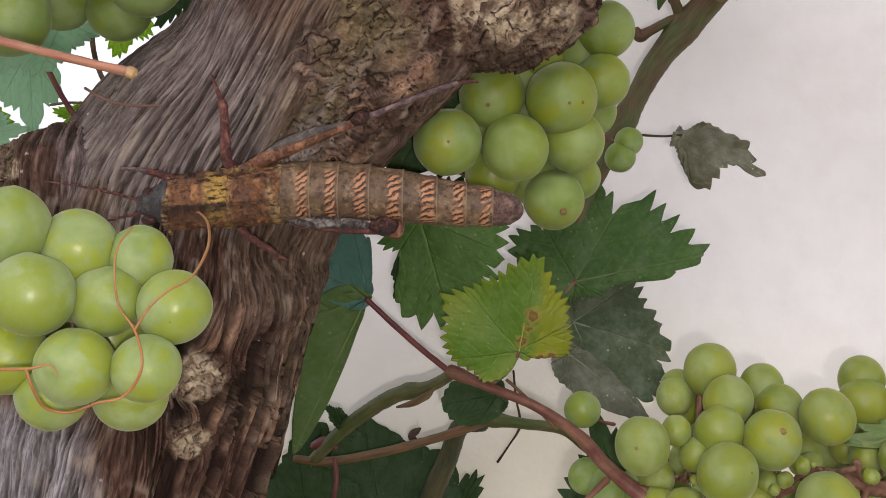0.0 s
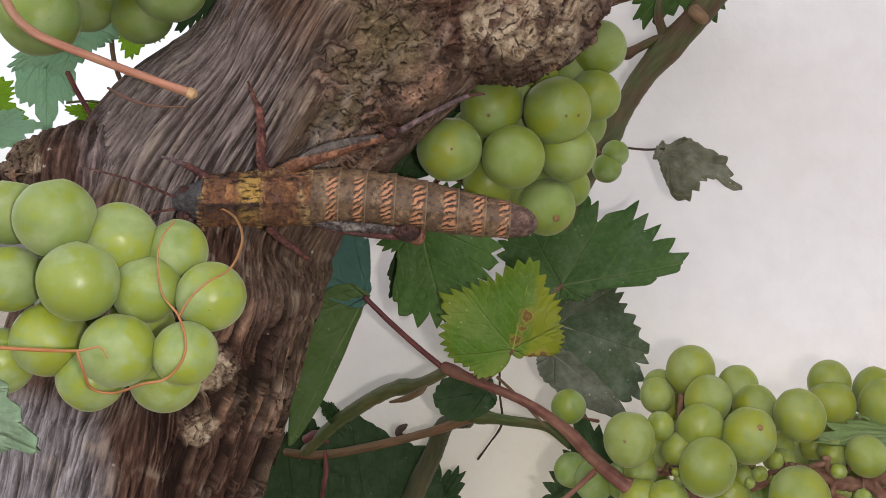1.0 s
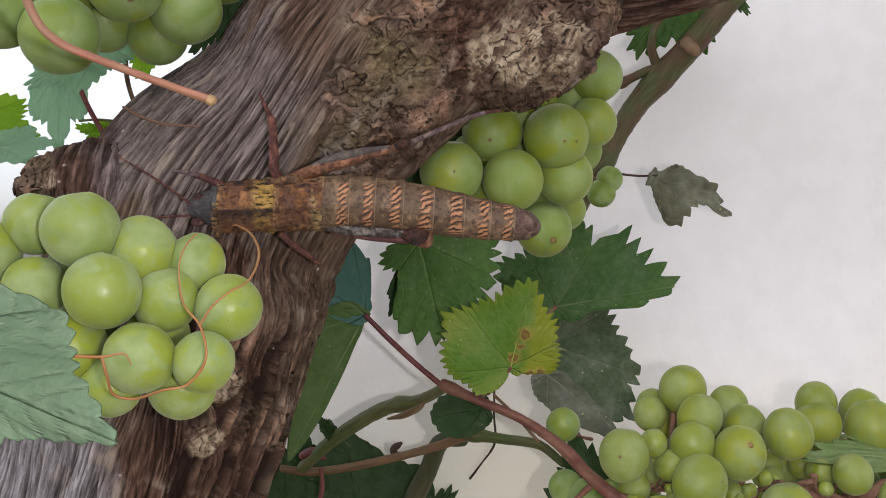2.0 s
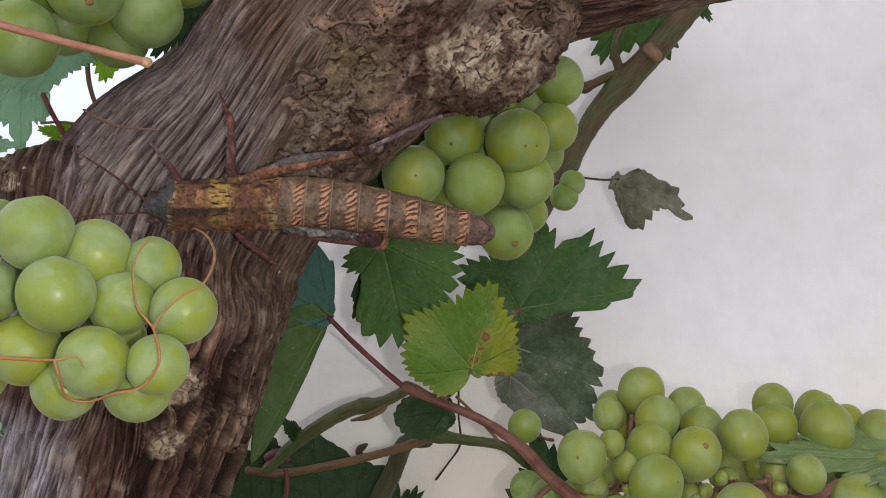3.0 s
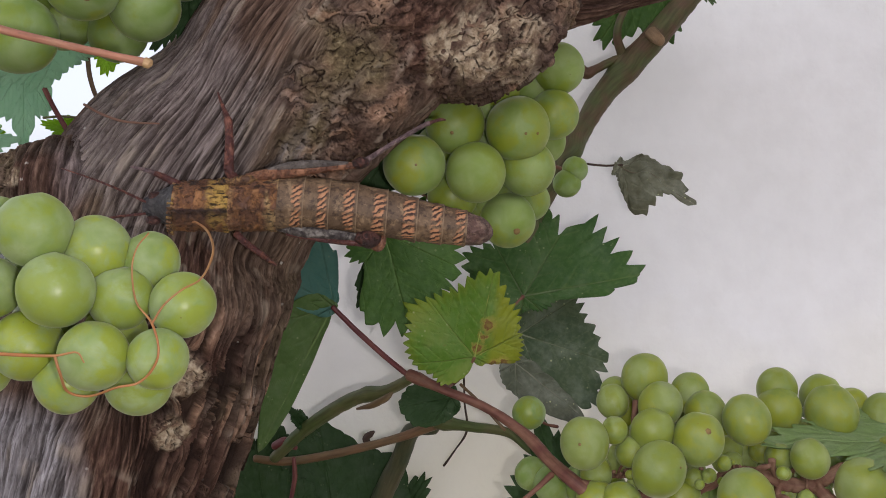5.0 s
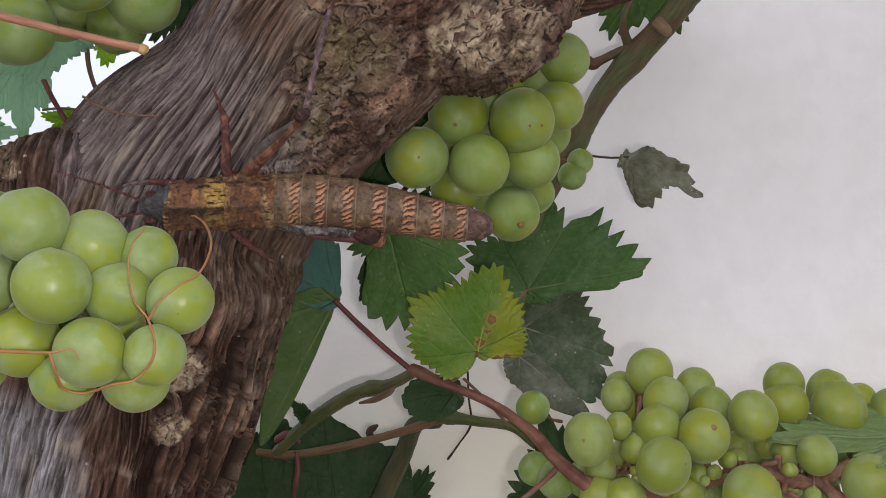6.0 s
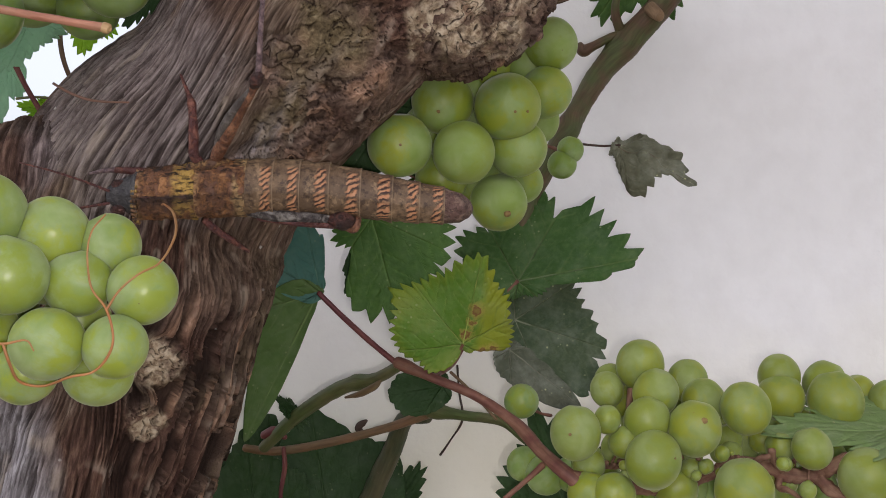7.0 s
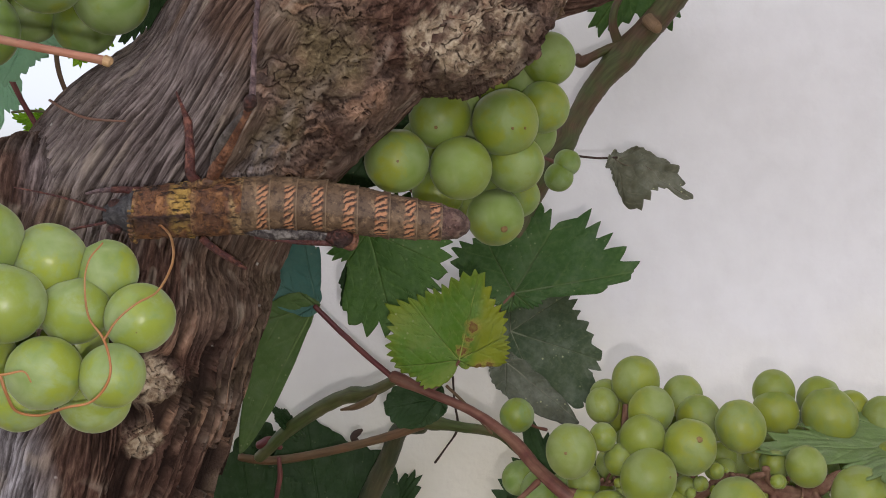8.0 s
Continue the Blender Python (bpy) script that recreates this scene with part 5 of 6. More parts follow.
# ---- tendrils on the near bunch ----
def build_tendrils():
    rod("tendril", [(-89.8, 170.0, -14.3), (-83.2, 169.0, -14.4), (-73.5, 168.0, -14.7), (-67.0, 167.0, -14.6), (-62.9, 167.0, -13.9), (-61.2, 166.5, -15.8)],
        [0.42, 0.39, 0.36, 0.28, 0.19, 0.14], TENDRIL, "orange tendril stem lying over the near grapes", "tendril", n=50, sides=10, rough=0.1, seed=31)
    rod("tendril", [(-67.0, 167.0, -14.6), (-66.0, 167.5, -18.1), (-66.1, 173.0, -22.3), (-62.4, 175.0, -23.4), (-56.0, 171.0, -21.1), (-51.8, 171.0, -20.1), (-48.8, 170.0, -17.1), (-47.7, 169.5, -13.3),
                    (-49.5, 171.0, -8.2), (-53.7, 175.0, -4.0), (-55.5, 178.0, 2.5), (-54.7, 178.0, 7.0), (-52.8, 180.0, 10.3)],
        [0.28, 0.28, 0.28, 0.27, 0.26, 0.26, 0.26, 0.23, 0.26, 0.22, 0.20, 0.18, 0.16], TENDRIL, "curling orange tendril wound round the near grapes", "tendril", n=120, sides=10, rough=0.1, seed=32)
    rod("tendril", [(-49.5, 171.0, -8.2), (-47.6, 173.0, -4.4), (-44.3, 174.0, -1.3), (-41.5, 178.0, 0.8), (-40.5, 184.0, 4.6), (-41.4, 192.0, 8.3), (-45.3, 206.0, 12.3), (-50.2, 219.0, 14.7), (-52.1, 224.0, 15.0)],
        [0.26, 0.23, 0.23, 0.23, 0.28, 0.31, 0.31, 0.28, 0.22], TENDRIL, "tendril hooked from the grapes over the insect", "tendril", n=90, sides=10, rough=0.1, seed=33)


build_tendrils()


# ---- moving stem end and near leaf ----
def build_loose():
    ob = thing("cut_cane", w((-45, 154, 35)), "orange cut stem end swaying before the trunk", "stem")
    v, q, tr, uv = tube([(-47, 6, 20), (-42.5, 5, 12.5), (-37, 4, 5.2), (-30, 2.5, 1.2), (-18, 1, 0.3), (-6, 0, 0), (0, 0, 0)], [0.9, 0.88, 0.85, 0.8, 0.74, 0.74, 0.84], n=80, sides=14, rough=0.08, seed=41, local=True)
    part("stem", joined("stem", [(v, q, tr, uv)]), mat_stem("pink_stem", (0.3, 0.12, 0.08), (0.29, 0.16, 0.105)), ob)
    v, q, tr, uv = tube([(-0.2, 0, 0), (0.7, 0, -0.1), (0.9, 0, -0.15)], [1.0, 0.9, 0.5], n=12, sides=12, rough=0.15, seed=42, local=True)
    part("cut_end", joined("cut_end", [(v, q, tr, uv)]), mat_stem("pale_cut_wood", (0.4, 0.26, 0.13), (0.34, 0.23, 0.12)), ob, "pale dry cut end")
    near = leaf((-54.1, 63.0, -4.9), (-33.4, 60.0, -12.4), (0.15, -1, 0.2), LEAF_NEAR, "pale green leaf hanging loose before the trunk", width=0.6, nip=0.35, basal=0.5, skew=(0.85, 0.45), lobe=0.0, seed=21, wave=0.05,
                stalk=((-80, 80, -5), (-104, 115, 18), (-105, 161, 40)), stalk_mat=SHOOT)
    return ob, near


CUT_STEM, NEAR_LEAF = build_loose()


# ---- the grasshopper ----
CUT = mat_cuticle("mottled_brown_cuticle", (0.0851, 0.0414, 0.0222), (0.229, 0.133, 0.0555), (0.0163, 0.00888, 0.00666), 0.85)
CUT_TAIL = mat_cuticle("mauve_tail_cuticle", (0.104, 0.0592, 0.0518), (0.207, 0.141, 0.118), (0.037, 0.0185, 0.0163), 0.6)
CUT_YELLOW = mat_cuticle("yellow_rim_cuticle", (0.111, 0.0555, 0.0237), (0.326, 0.215, 0.0666), (0.0185, 0.0104, 0.0074), 0.9)
CUT_HEAD = mat_cuticle("dark_slate_cuticle", (0.05, 0.05, 0.055), (0.1, 0.1, 0.105), (0.03, 0.025, 0.03), 0.5)
CUT_LEG = mat_cuticle("red_brown_leg", (0.08, 0.026, 0.024), (0.15, 0.06, 0.045), (0.045, 0.02, 0.022), 0.5)
CUT_FEMUR = mat_cuticle("orange_femur", (0.141, 0.0592, 0.0333), (0.244, 0.118, 0.0703), (0.0444, 0.0222, 0.0163), 0.55)
CUT_GREY = mat_cuticle("grey_femur_face", (0.0555, 0.0472, 0.0472), (0.167, 0.158, 0.153), (0.0222, 0.0167, 0.0167), 0.8)
CUT_FLAP = mat_cuticle("grey_thigh_face", (0.0864, 0.0756, 0.072), (0.137, 0.122, 0.119), (0.036, 0.0288, 0.0288), 0.35)
CUT_TIBIA = mat_cuticle("purple_tibia", (0.111, 0.074, 0.0851), (0.185, 0.13, 0.137), (0.037, 0.0222, 0.0259), 0.4)
CUT_DARK = mat_cuticle("dark_knee", (0.03, 0.013, 0.012), (0.075, 0.03, 0.024), (0.012, 0.007, 0.007), 0.5)


def mat_shield(name, side_tone, rim, rear_from, rear_tone):
    """Crumbly brown plate, its hind part pale with black streaks, darker below the keel."""
    m = Nodes(name)
    o = m.coord.outputs["Object"]
    uv = m.coord.outputs["UV"]
    x, y, _ = m.split(uv)
    x = m.math("ADD", x, m.math("MULTIPLY", m.math("SUBTRACT", m.noise(o, 240.0, 4), 0.5), 2.0))
    yw = m.math("ADD", y, m.math("MULTIPLY", m.math("SUBTRACT", m.noise(o, 260.0, 4), 0.5), 0.3))
    tone = m.ramp(m.noise(o, 120.0, 5, 0.65), [(0.36, (0.6, 0.55, 0.52)), (0.62, (1.2, 1.12, 1.0))])
    crumbs = m.ramp(m.noise(o, 380.0, 6, 0.7, 0.5), [(0.46, 0.0), (0.6, 1.0)])
    col = m.mix(crumbs, (0.115, 0.055, 0.032), (0.25, 0.125, 0.055))
    col = m.mix(1.0, col, tone, "MULTIPLY")
    streak = m.noise(m.scaled(uv, (1.1, 4.2, 1.0)), 1.0, 4, 0.6, 0.3)
    rear = m.math("MULTIPLY", m.ramp(yw, [(rear_from, 0.0), (rear_from + 0.12, 1.0)]), m.ramp(m.noise(o, 210.0, 3), [(0.4, 0.0), (0.52, 1.0)]))
    col = m.mix(m.math("MULTIPLY", rear, rim), col, rear_tone)
    lip = m.math("MULTIPLY", m.ramp(y, [(0.04, 1.0), (0.14, 0.0)]), m.ramp(m.noise(o, 620.0, 3), [(0.42, 0.0), (0.5, 1.0)]))
    col = m.mix(m.math("MULTIPLY", lip, rim), col, (0.34, 0.2, 0.09))
    scaled = m.math("ADD", m.math("MULTIPLY", x, 0.06), 0.5)
    flank = m.ramp(scaled, [(0.1, 0.15), (0.3, 0.3), (0.42, 0.7), (0.5, 0.95), (0.53, 0.0)])
    col = m.mix(m.math("MULTIPLY", flank, side_tone), col, (0.03, 0.018, 0.016))
    edge = m.ramp(scaled, [(0.78, 0.0), (0.86, 1.0)])
    black = m.math("MULTIPLY", m.ramp(streak, [(0.53, 0.0), (0.57, 1.0)]), m.math("MAXIMUM", rear, edge))
    pits = m.ramp(m.noise(o, 720.0, 4, 0.65, 0.4), [(0.55, 0.0), (0.61, 1.0)])
    col = m.mix(m.math("MULTIPLY", m.math("MAXIMUM", black, m.math("MULTIPLY", pits, 0.6)), rim), col, (0.012, 0.007, 0.006))
    m.set(Base_Color=col, Roughness=0.55, Specular_IOR_Level=0.3)
    m.bump(m.math("SUBTRACT", m.math("ADD", crumbs, m.noise(o, 1400.0, 3)), pits), 0.7, 0.0005)
    return m.mat


SHIELD, THORAX = mat_shield("neck_shield", 1.0, 0.92, 0.6, (0.4, 0.25, 0.06)), mat_shield("thorax_plate", 0.4, 0.85, 0.74, (0.36, 0.24, 0.11))
TERGITE = mat_tergite()
HALF = 43.0   # half of the body's length


def arch(x):
    """How far the body's middle line bows up at x."""
    return np.interp(x, [-8, 0, 8, 15, 25, 35, 45, 55, 65, 75, 86], [-0.4, 0.2, 0.9, 1.6, 2.8, 3.6, 3.6, 2.9, 1.8, 0.8, 0.0])


def shell(x0, x1, prof, depth, n=26, sides=64, flare=0.0, keel=0.0, tilt=-14.0, grain=0.12, seed=0, close=False):
    """A body ring from x0 to x1 (mm from the front edge), its half width from prof; the back looks to -y, turned by tilt."""
    s = np.linspace(0, 1, n)
    x = x0 + (x1 - x0) * s
    r = prof(x) * (1 + flare * s ** 5)
    u = np.linspace(0, 2 * np.pi, sides, endpoint=False)
    A = np.radians(tilt)
    ringw = r[:, None] * np.ones(sides)
    ridge_ = keel * np.exp(-(np.angle(np.exp(1j * u)) / 0.13) ** 2)
    ringw = ringw + ridge_[None] + grain * (fbm(x[:, None] / 1.2 + seed, np.cos(u)[None] * 5, np.sin(u)[None] * 5 + seed, 2) - 0.5) * 2
    yy = -ringw * depth * np.cos(u)[None]
    zz = ringw * np.sin(u)[None]
    Y = yy * np.cos(A) + zz * np.sin(A) * 1.0
    Z = -yy * np.sin(A) + zz * np.cos(A)
    Z = Z + arch(x)[:, None]
    co = np.stack([x[:, None] * np.ones(sides) - HALF, Y, Z], -1).reshape(-1, 3)
    uv = np.stack([(np.angle(np.exp(1j * u))[None] * r[:, None]).ravel(), np.repeat(s, sides)], 1)
    faces = grid_faces(n, sides, True)
    tris = []
    for row, flip in ((0, False), (n - 1, True)):
        c = len(co)
        co = np.vstack([co, [[x[row] - HALF, 0, float(arch(x[row]))]]])
        uv = np.vstack([uv, [[0, s[row]]]])
        for j in range(sides):
            a, b = row * sides + j, row * sides + (j + 1) % sides
            tris.append((a, b, c) if flip else (b, a, c))
    return co * MM, faces, np.array(tris), uv


def width_at(x):
    return np.interp(x, [-8, -5, -1, 0, 8, 15, 22, 30, 40, 50, 58, 66, 73, 79, 83, 85.2, 86],
                     [1.6, 3.6, 5.2, 6.4, 6.7, 7.0, 7.3, 7.4, 7.15, 6.65, 6.2, 5.7, 5.2, 4.6, 3.7, 2.2, 0.8])


def limb(points, radii, flat=1.0, **kw):
    v, q, tr, uv = tube(points, radii, local=True, **kw)
    return v, q, tr, uv


def build_insect():
    ins = thing("grasshopper", w((-16, 233, 17)), "large brown wingless grasshopper with orange-banded abdomen", "insect")

    def put(name, pieces, material, label="", parent=ins):
        return part(name, joined(name, pieces), material, parent, label)

    put("head", [shell(-7.5, 0.6, width_at, 0.95, n=20, seed=1)], CUT_HEAD, "dark slate-grey head")
    for sgn in (1, -1):
        bm = bmesh.new()
        bmesh.ops.create_uvsphere(bm, u_segments=20, v_segments=12, radius=0.0013)
        me = bpy.data.meshes.new("eye")
        bm.to_mesh(me)
        bm.free()
        me.polygons.foreach_set("use_smooth", np.full(len(me.polygons), True))
        part("eye", me, CUT_DARK, ins, "dark compound eye", Matrix.LocRotScale(Vector((-HALF - 4.2, -2.4, 3.2 * sgn - 1)) * MM, None, (1.5, 0.8, 1.0)))
    put("pronotum", [shell(0, 15.2, lambda x: width_at(x) * 1.03, 0.86, n=40, flare=0.02, keel=0.55, grain=0.5, seed=2)], SHIELD, "mottled brown neck shield with yellow hind rim")
    # teeth along the front rim
    rim = []
    for k in range(14):
        a = radians(-80 + k * 11.5)
        p = (-HALF + 0.1, -5.3 * math.cos(a), 5.7 * math.sin(a) - 0.8)
        rim.append(limb([(p[0] - 0.3, p[1] * 1.08, p[2] * 1.08), (p[0] + 0.9, p[1] * 1.13, p[2] * 1.13)], [0.42, 0.5], n=8, sides=8, seed=k))
    put("front_rim", rim, CUT_YELLOW, "pale toothed front rim")
    ridge_pts = [(x - HALF, -float(width_at(x)) * 0.89 * 0.97, float(arch(x)) - float(width_at(x)) * 0.89 * 0.24) for x in (0.3, 4, 8, 12, 15)]
    put("keel", [limb(ridge_pts, [0.35, 0.45, 0.4, 0.45, 0.3], n=40, sides=10, rough=0.3, seed=9)], CUT_DARK, "dark ridge along the neck shield")
    put("thorax", [shell(15.0, 27.8, width_at, 0.9, n=36, flare=0.03, keel=0.3, grain=0.5, seed=4)], THORAX, "mottled brown thorax plate")
    edges = [27.4, 34.3, 41.0, 48.4, 56.4, 64.6, 71.6, 78.0]
    for k in range(len(edges) - 1):
        put("tergite", [shell(edges[k], edges[k + 1] + 0.5, width_at, 0.92, flare=0.075, keel=0.22, grain=0.24, seed=5 + k)], TERGITE, "brown abdomen ring with orange dashes")
    put("tail", [shell(77.9, 86.0, width_at, 0.9, n=24, keel=0.15, grain=0.2, seed=20)], CUT_TAIL, "rounded mauve-brown tail end")
    # legs that stay as they are
    mid = [(-26.8, -3.0, 8.3), (-28.4, -4.5, 10.4), (-28.7, -4.5, 14.8), (-29.3, -3.5, 20.0), (-30.1, -2.0, 23.8), (-32.3, 2.0, 27.7), (-34.7, 5.0, 32.3)]
    put("leg", [limb(mid, [1.3, 1.35, 1.3, 1.1, 0.95, 0.55, 0.3], n=60, sides=12, rough=0.08, knots=((0.66, 0.25, 0.04),), seed=1)], CUT_LEG, "red-brown middle leg")
    low = [(-25.8, 0.0, -5.9), (-22.7, 2.0, -8.5), (-18.9, 4.0, -10.9), (-15.6, 8.0, -13.3)]
    put("leg", [limb(low, [1.0, 0.95, 0.85, 0.5], n=36, sides=12, rough=0.08, seed=2)], CUT_LEG, "red-brown middle leg")
    coxa = [(-29.7, -3.5, 6.8), (-26.0, -4.0, 7.7), (-23.0, -3.5, 8.4), (-20.1, -2.5, 9.3)]
    put("hip", [limb(coxa, [1.3, 1.6, 1.4, 0.8], n=40, sides=16, rough=0.35, seed=3)], CUT, "bulging leg base")
    # folded hind leg along the flank
    put("hind_femur", [limb([(-15.9, -1.0, -2.9), (-9.2, -2.0, -3.9), (-1.8, -2.0, -4.0), (4.1, -2.0, -4.2), (8.8, -2.0, -4.4)], [1.0, 1.6, 1.6, 1.2, 1.0], n=50, sides=16, rough=0.06, seed=4)], CUT_GREY, "grey netted face of the folded hind leg")
    put("hind_tibia", [limb([(-12.1, -2.0, -5.0), (-1.7, -2.0, -5.7), (6.5, -2.0, -5.9), (10.4, -2.0, -5.8)], [0.5, 0.8, 0.8, 0.8], n=40, sides=12, rough=0.06, seed=5)], CUT_LEG, "red-brown shin folded under the thigh")
    put("knee", [limb([(6.5, -2.0, -4.5), (9.6, -2.5, -4.6), (12.1, -2.0, -4.4)], [1.5, 2.5, 1.5], n=24, sides=16, rough=0.12, seed=6)], CUT_DARK, "dark knee joint")
    put("foot", [limb([(10.1, -2.0, -6.1), (12.5, -2.0, -6.6), (13.3, -2.0, -4.5), (13.6, -1.0, -2.7)], [0.9, 1.1, 1.0, 0.5], n=24, sides=12, rough=0.1, seed=7)], CUT_FEMUR, "pale foot below the knee")
    # moving hind leg: thigh along +x from the hip, shin along +x from the knee
    thigh = new("thigh")
    thigh.parent = ins
    tagged(thigh, "orange-brown hind thigh with grey face")
    put("thigh_shaft", [limb([(0, 0, 0), (5, 0, 0.2), (12, 0, 0.3), (20, 0, 0.1), (27, 0, -0.1), (31, 0, 0)], [1.3, 1.75, 1.7, 1.25, 0.95, 1.05], n=60, sides=16, rough=0.05, seed=8)], CUT_FEMUR, "orange-brown thigh", thigh)
    put("thigh_face", [limb([(5, -0.6, 1.2), (12, -0.7, 1.6), (20, -0.6, 1.2), (27, -0.4, 0.5)], [0.5, 1.3, 1.1, 0.5], n=40, sides=14, rough=0.08, seed=9)], CUT_FLAP, "grey-brown upper face of the thigh", thigh)
    put("thigh_knee", [limb([(28.6, 0, 0.1), (30.6, 0, 0.3), (32.2, 0, 0.2)], [1.15, 1.6, 1.0], n=20, sides=14, rough=0.1, seed=10)], CUT_DARK, "dark knee", thigh)
    shin = new("shin")
    shin.parent = ins
    tagged(shin, "thin purple-brown hind shin")
    spines = [limb([(x, 0, 0.4), (x + 0.7, 0, 1.3)], [0.22, 0.06], n=6, sides=6, seed=k) for k, x in enumerate((8, 10.5, 13, 15.5, 18, 20.5, 23))]
    put("shin_shaft", [limb([(0, 0, 0), (4, 0, 0), (14, 0, 0.3), (24, 0, 0.2), (26, 0, 0)], [0.95, 0.75, 0.62, 0.65, 0.7], n=50, sides=12, rough=0.05, seed=11)], CUT_TIBIA, "purple-brown shin", shin)
    put("shin_spines", spines, CUT_TIBIA, "row of short spines", shin)
    put("shin_foot", [limb([(25.5, 0, 0), (28, 0, -0.3), (30.5, 0, -0.9), (31.5, 0, -1.6)], [0.6, 0.5, 0.45, 0.2], n=24, sides=10, rough=0.1, seed=12)], CUT_LEG, "small jointed foot", shin)
    fore = new("foreleg")
    fore.parent = ins
    tagged(fore, "red-brown front leg")
    put("foreleg_thigh", [limb([(0.5, 0, 0), (-3, 0, 0.3), (-7, 0, 0.2)], [1.2, 1.0, 0.8], n=24, sides=12, rough=0.08, seed=13)], CUT_LEG, "short front thigh", fore)
    put("foreleg_shin", [limb([(-6.8, 0, 0.2), (-10, 0.6, -0.1), (-14, 2.2, -0.9)], [0.75, 0.6, 0.35], n=24, sides=12, rough=0.08, seed=14)], CUT_TIBIA, "thin front shin", fore)
    feel = []
    for k in range(2):
        a = new("antenna")
        a.parent = ins
        tagged(a, "thin dark jointed feeler")
        knots = tuple((j / 16, 0.25, 0.012) for j in range(1, 16))
        put("feeler", [limb([(0, 0, 0), (-7, 0.2, 0.5), (-15, 0.8, 0.6), (-24, 1.5, 0.2)], [0.36, 0.32, 0.27, 0.14], n=90, sides=8, knots=knots, seed=15 + k)], CUT_LEG, "", a)
        feel.append(a)
    return ins, thigh, shin, fore, feel


INSECT, THIGH, SHIN, FORE, FEELERS = build_insect()


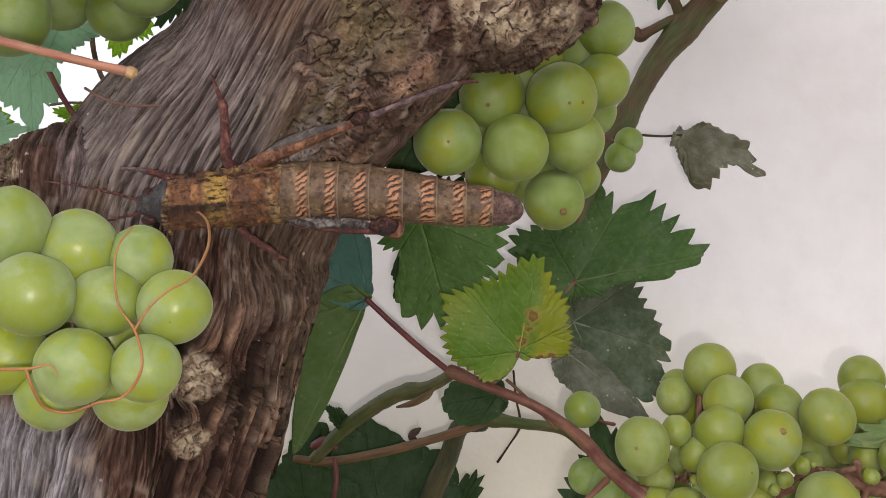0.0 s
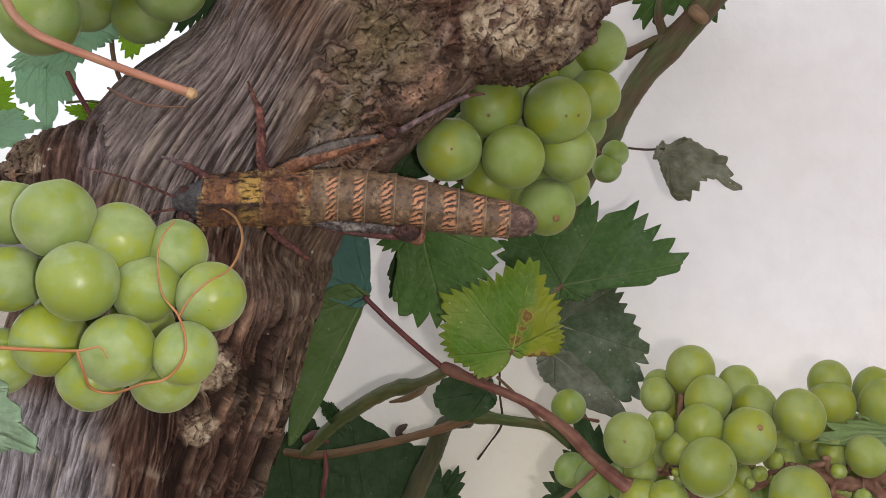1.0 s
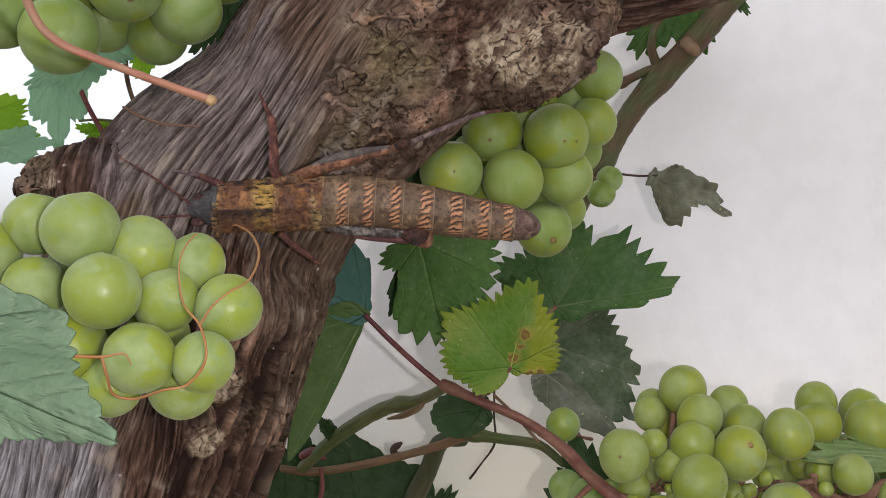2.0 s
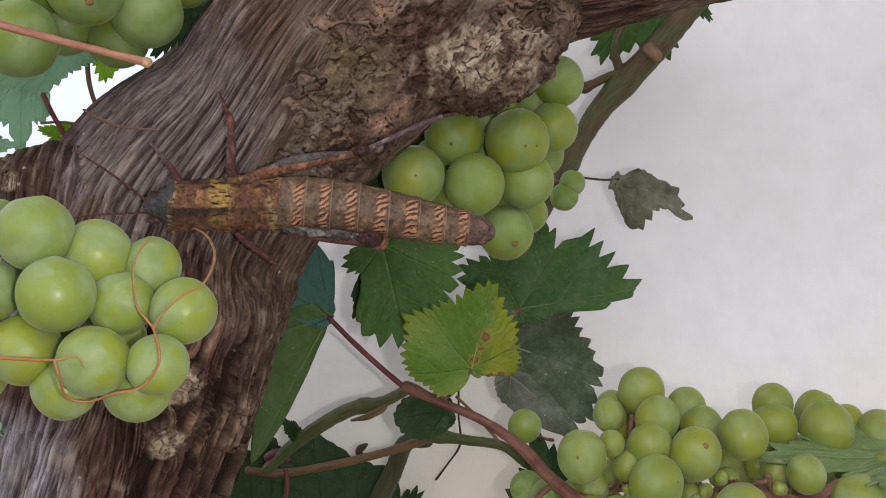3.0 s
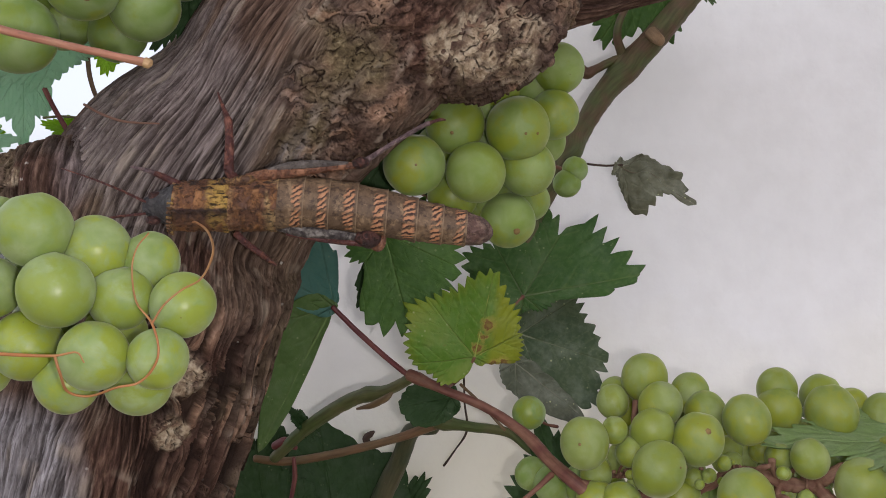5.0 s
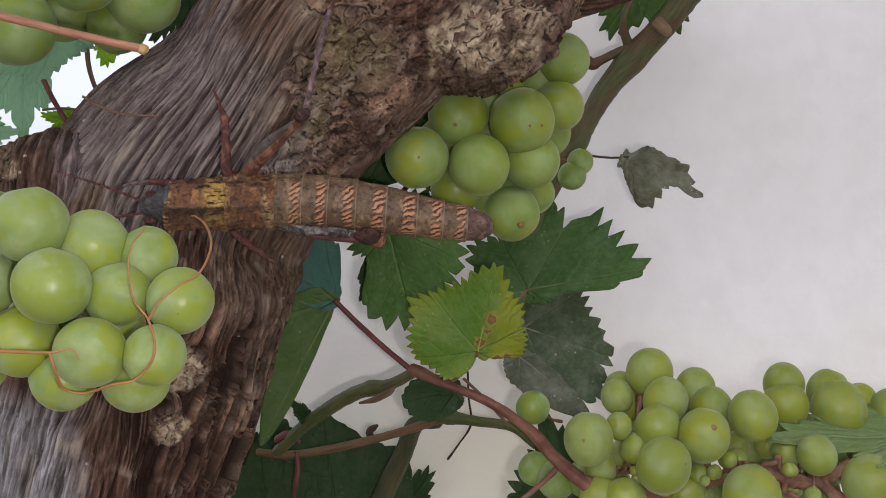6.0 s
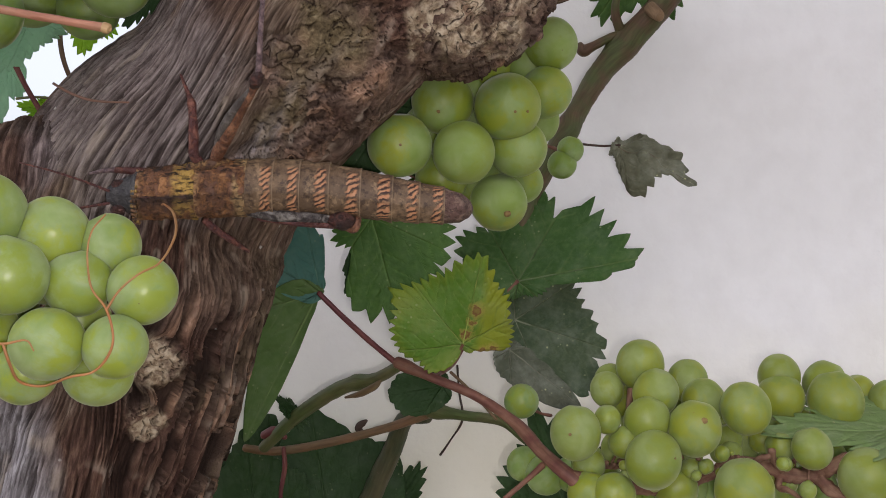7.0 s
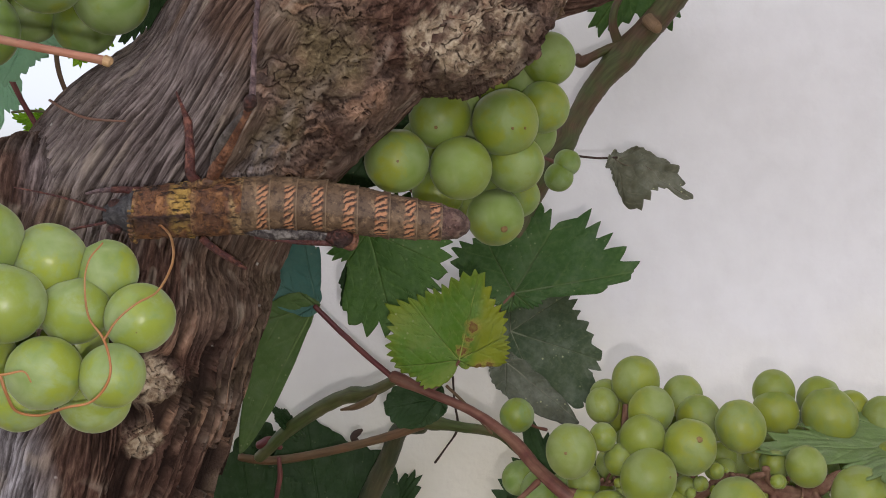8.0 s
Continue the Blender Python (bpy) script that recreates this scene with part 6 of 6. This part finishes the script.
# ---- what moves ----
def motions():
    body = [(0.0, -18.1, 16.8, 1.2), (0.5, -17.5, 16.2, 0.9), (1.0, -15.2, 15.6, 2.6), (1.5, -14.5, 17.8, 0.7), (2.8, -15.7, 19.6, 2.4), (3.5, -15.8, 18.9, 2.8), (4.0, -15.8, 17.4, 3.6),
            (5.5, -16.4, 16.9, 2.8), (6.0, -16.6, 16.3, 2.3), (6.5, -16.9, 16.4, 1.4), (7.0, -17.3, 17.0, 1.2), (7.5, -17.2, 17.7, 0.5), (8.0, -17.3, 17.7, 0.5)]
    walk(INSECT, [(t, Matrix.Translation(w((x, 233, z))) @ pose(0, 0, 0, 0, a, 0)) for t, x, z, a in body])
    # thigh: rise above the body axis and turn towards the viewer; shin: the same
    leg = [(0.0, 22, 12, 25, -20), (0.5, 18, 8, 29, -25), (1.0, 21, 10, 35, -30), (1.5, 20, 8, 27, -25), (2.8, 18, 6, 32, -20), (3.5, 17, 3, 31, -20), (4.0, 17, 0, 33, -20), (5.5, 10, 15, 50, -30),
           (5.8, 32, 35, 66, -5), (6.0, 40, 46, 80, 0), (6.2, 50, 45, 86, 0), (6.5, 53, 42, 88, 0), (7.0, 53, 44, 88, 0), (7.5, 52, 44, 88, 0), (8.0, 53, 46, 88, 0)]
    hip = Vector((-23.8, -2.5, 8.9)) * MM
    thigh_rows, shin_rows = [], []
    for t, rise, out, rise2, out2 in leg:
        m = Matrix.Translation(hip) @ pose(0, 0, 0, 0, -rise, 0) @ pose(0, 0, 0, 0, 0, -out)
        thigh_rows.append((t, m))
        knee = m @ Vector((0.0308, 0, 0))
        shin_rows.append((t, Matrix.Translation(knee) @ pose(0, 0, 0, 0, -rise2, 0) @ pose(0, 0, 0, 0, 0, -out2)))
    walk(THIGH, thigh_rows)
    walk(SHIN, shin_rows)
    fore = [(0.0, 15), (0.5, 12), (1.0, 25), (1.5, 12), (2.8, 45), (3.5, 63), (4.0, 62), (5.5, 2), (6.0, -1), (6.5, 3), (7.0, 1), (8.0, 0)]
    walk(FORE, [(t, Matrix.Translation(Vector((-41.5, -1.5, 5.6)) * MM) @ pose(0, 0, 0, 0, a, 0)) for t, a in fore])
    feel = [(0.0, 10), (0.5, 22), (1.0, 14), (1.5, 34), (2.8, 20), (3.0, 30), (3.5, 50), (4.0, 42), (5.5, 12), (6.0, 15), (6.5, 18), (7.0, 15), (7.5, 11), (8.0, 12)]
    walk(FEELERS[0], [(t, Matrix.Translation(Vector((-49.5, -2.2, 0.4)) * MM) @ pose(0, 0, 0, 0, a, 0)) for t, a in feel])
    walk(FEELERS[1], [(t, Matrix.Translation(Vector((-49.5, -2.2, -2.6)) * MM) @ pose(0, 0, 0, 0, a * 0.4 - 22, 0)) for t, a in feel])
    sway = [(0.0, -44.7, 34.3, 13), (0.5, -49.7, 38.8, 11), (1.0, -44.6, 31.5, 18), (1.5, -44.8, 30.7, 19), (3.0, -49.6, 41.3, 11), (3.5, -48.9, 39.2, 11.5), (4.0, -43.6, 31.7, 17.5), (5.5, -49.8, 43.9, 7.5),
            (6.0, -48.0, 41.9, 10.5), (6.5, -42.4, 35.8, 14), (7.0, -46.0, 41.7, 8), (7.5, -42.2, 36.5, 13.5), (8.0, -45.5, 41.8, 9)]
    walk(CUT_STEM, [(t, Matrix.Translation(w((x, 154, z))) @ pose(0, 0, 0, 0, a, 0)) for t, x, z, a in sway])
    home = NEAR_LEAF.matrix_basis.copy()
    drift = [(0.0, 0, 1), (0.5, -2.5, 1.0), (0.7, 3.4, 0.6), (1.0, -0.5, 1.0), (1.2, -2, 0.8), (1.5, 0, 0), (1.7, 0.3, -1.6), (2.2, -3, 0), (3.0, -4.4, 0.3), (3.5, -4.9, 0.4), (4.2, -9, 0), (5.5, -12, 0), (8.0, -14, 0)]
    walk(NEAR_LEAF, [(t, Matrix.Translation(Vector((x, 0, z)) * MM) @ home) for t, x, z in drift])


motions()
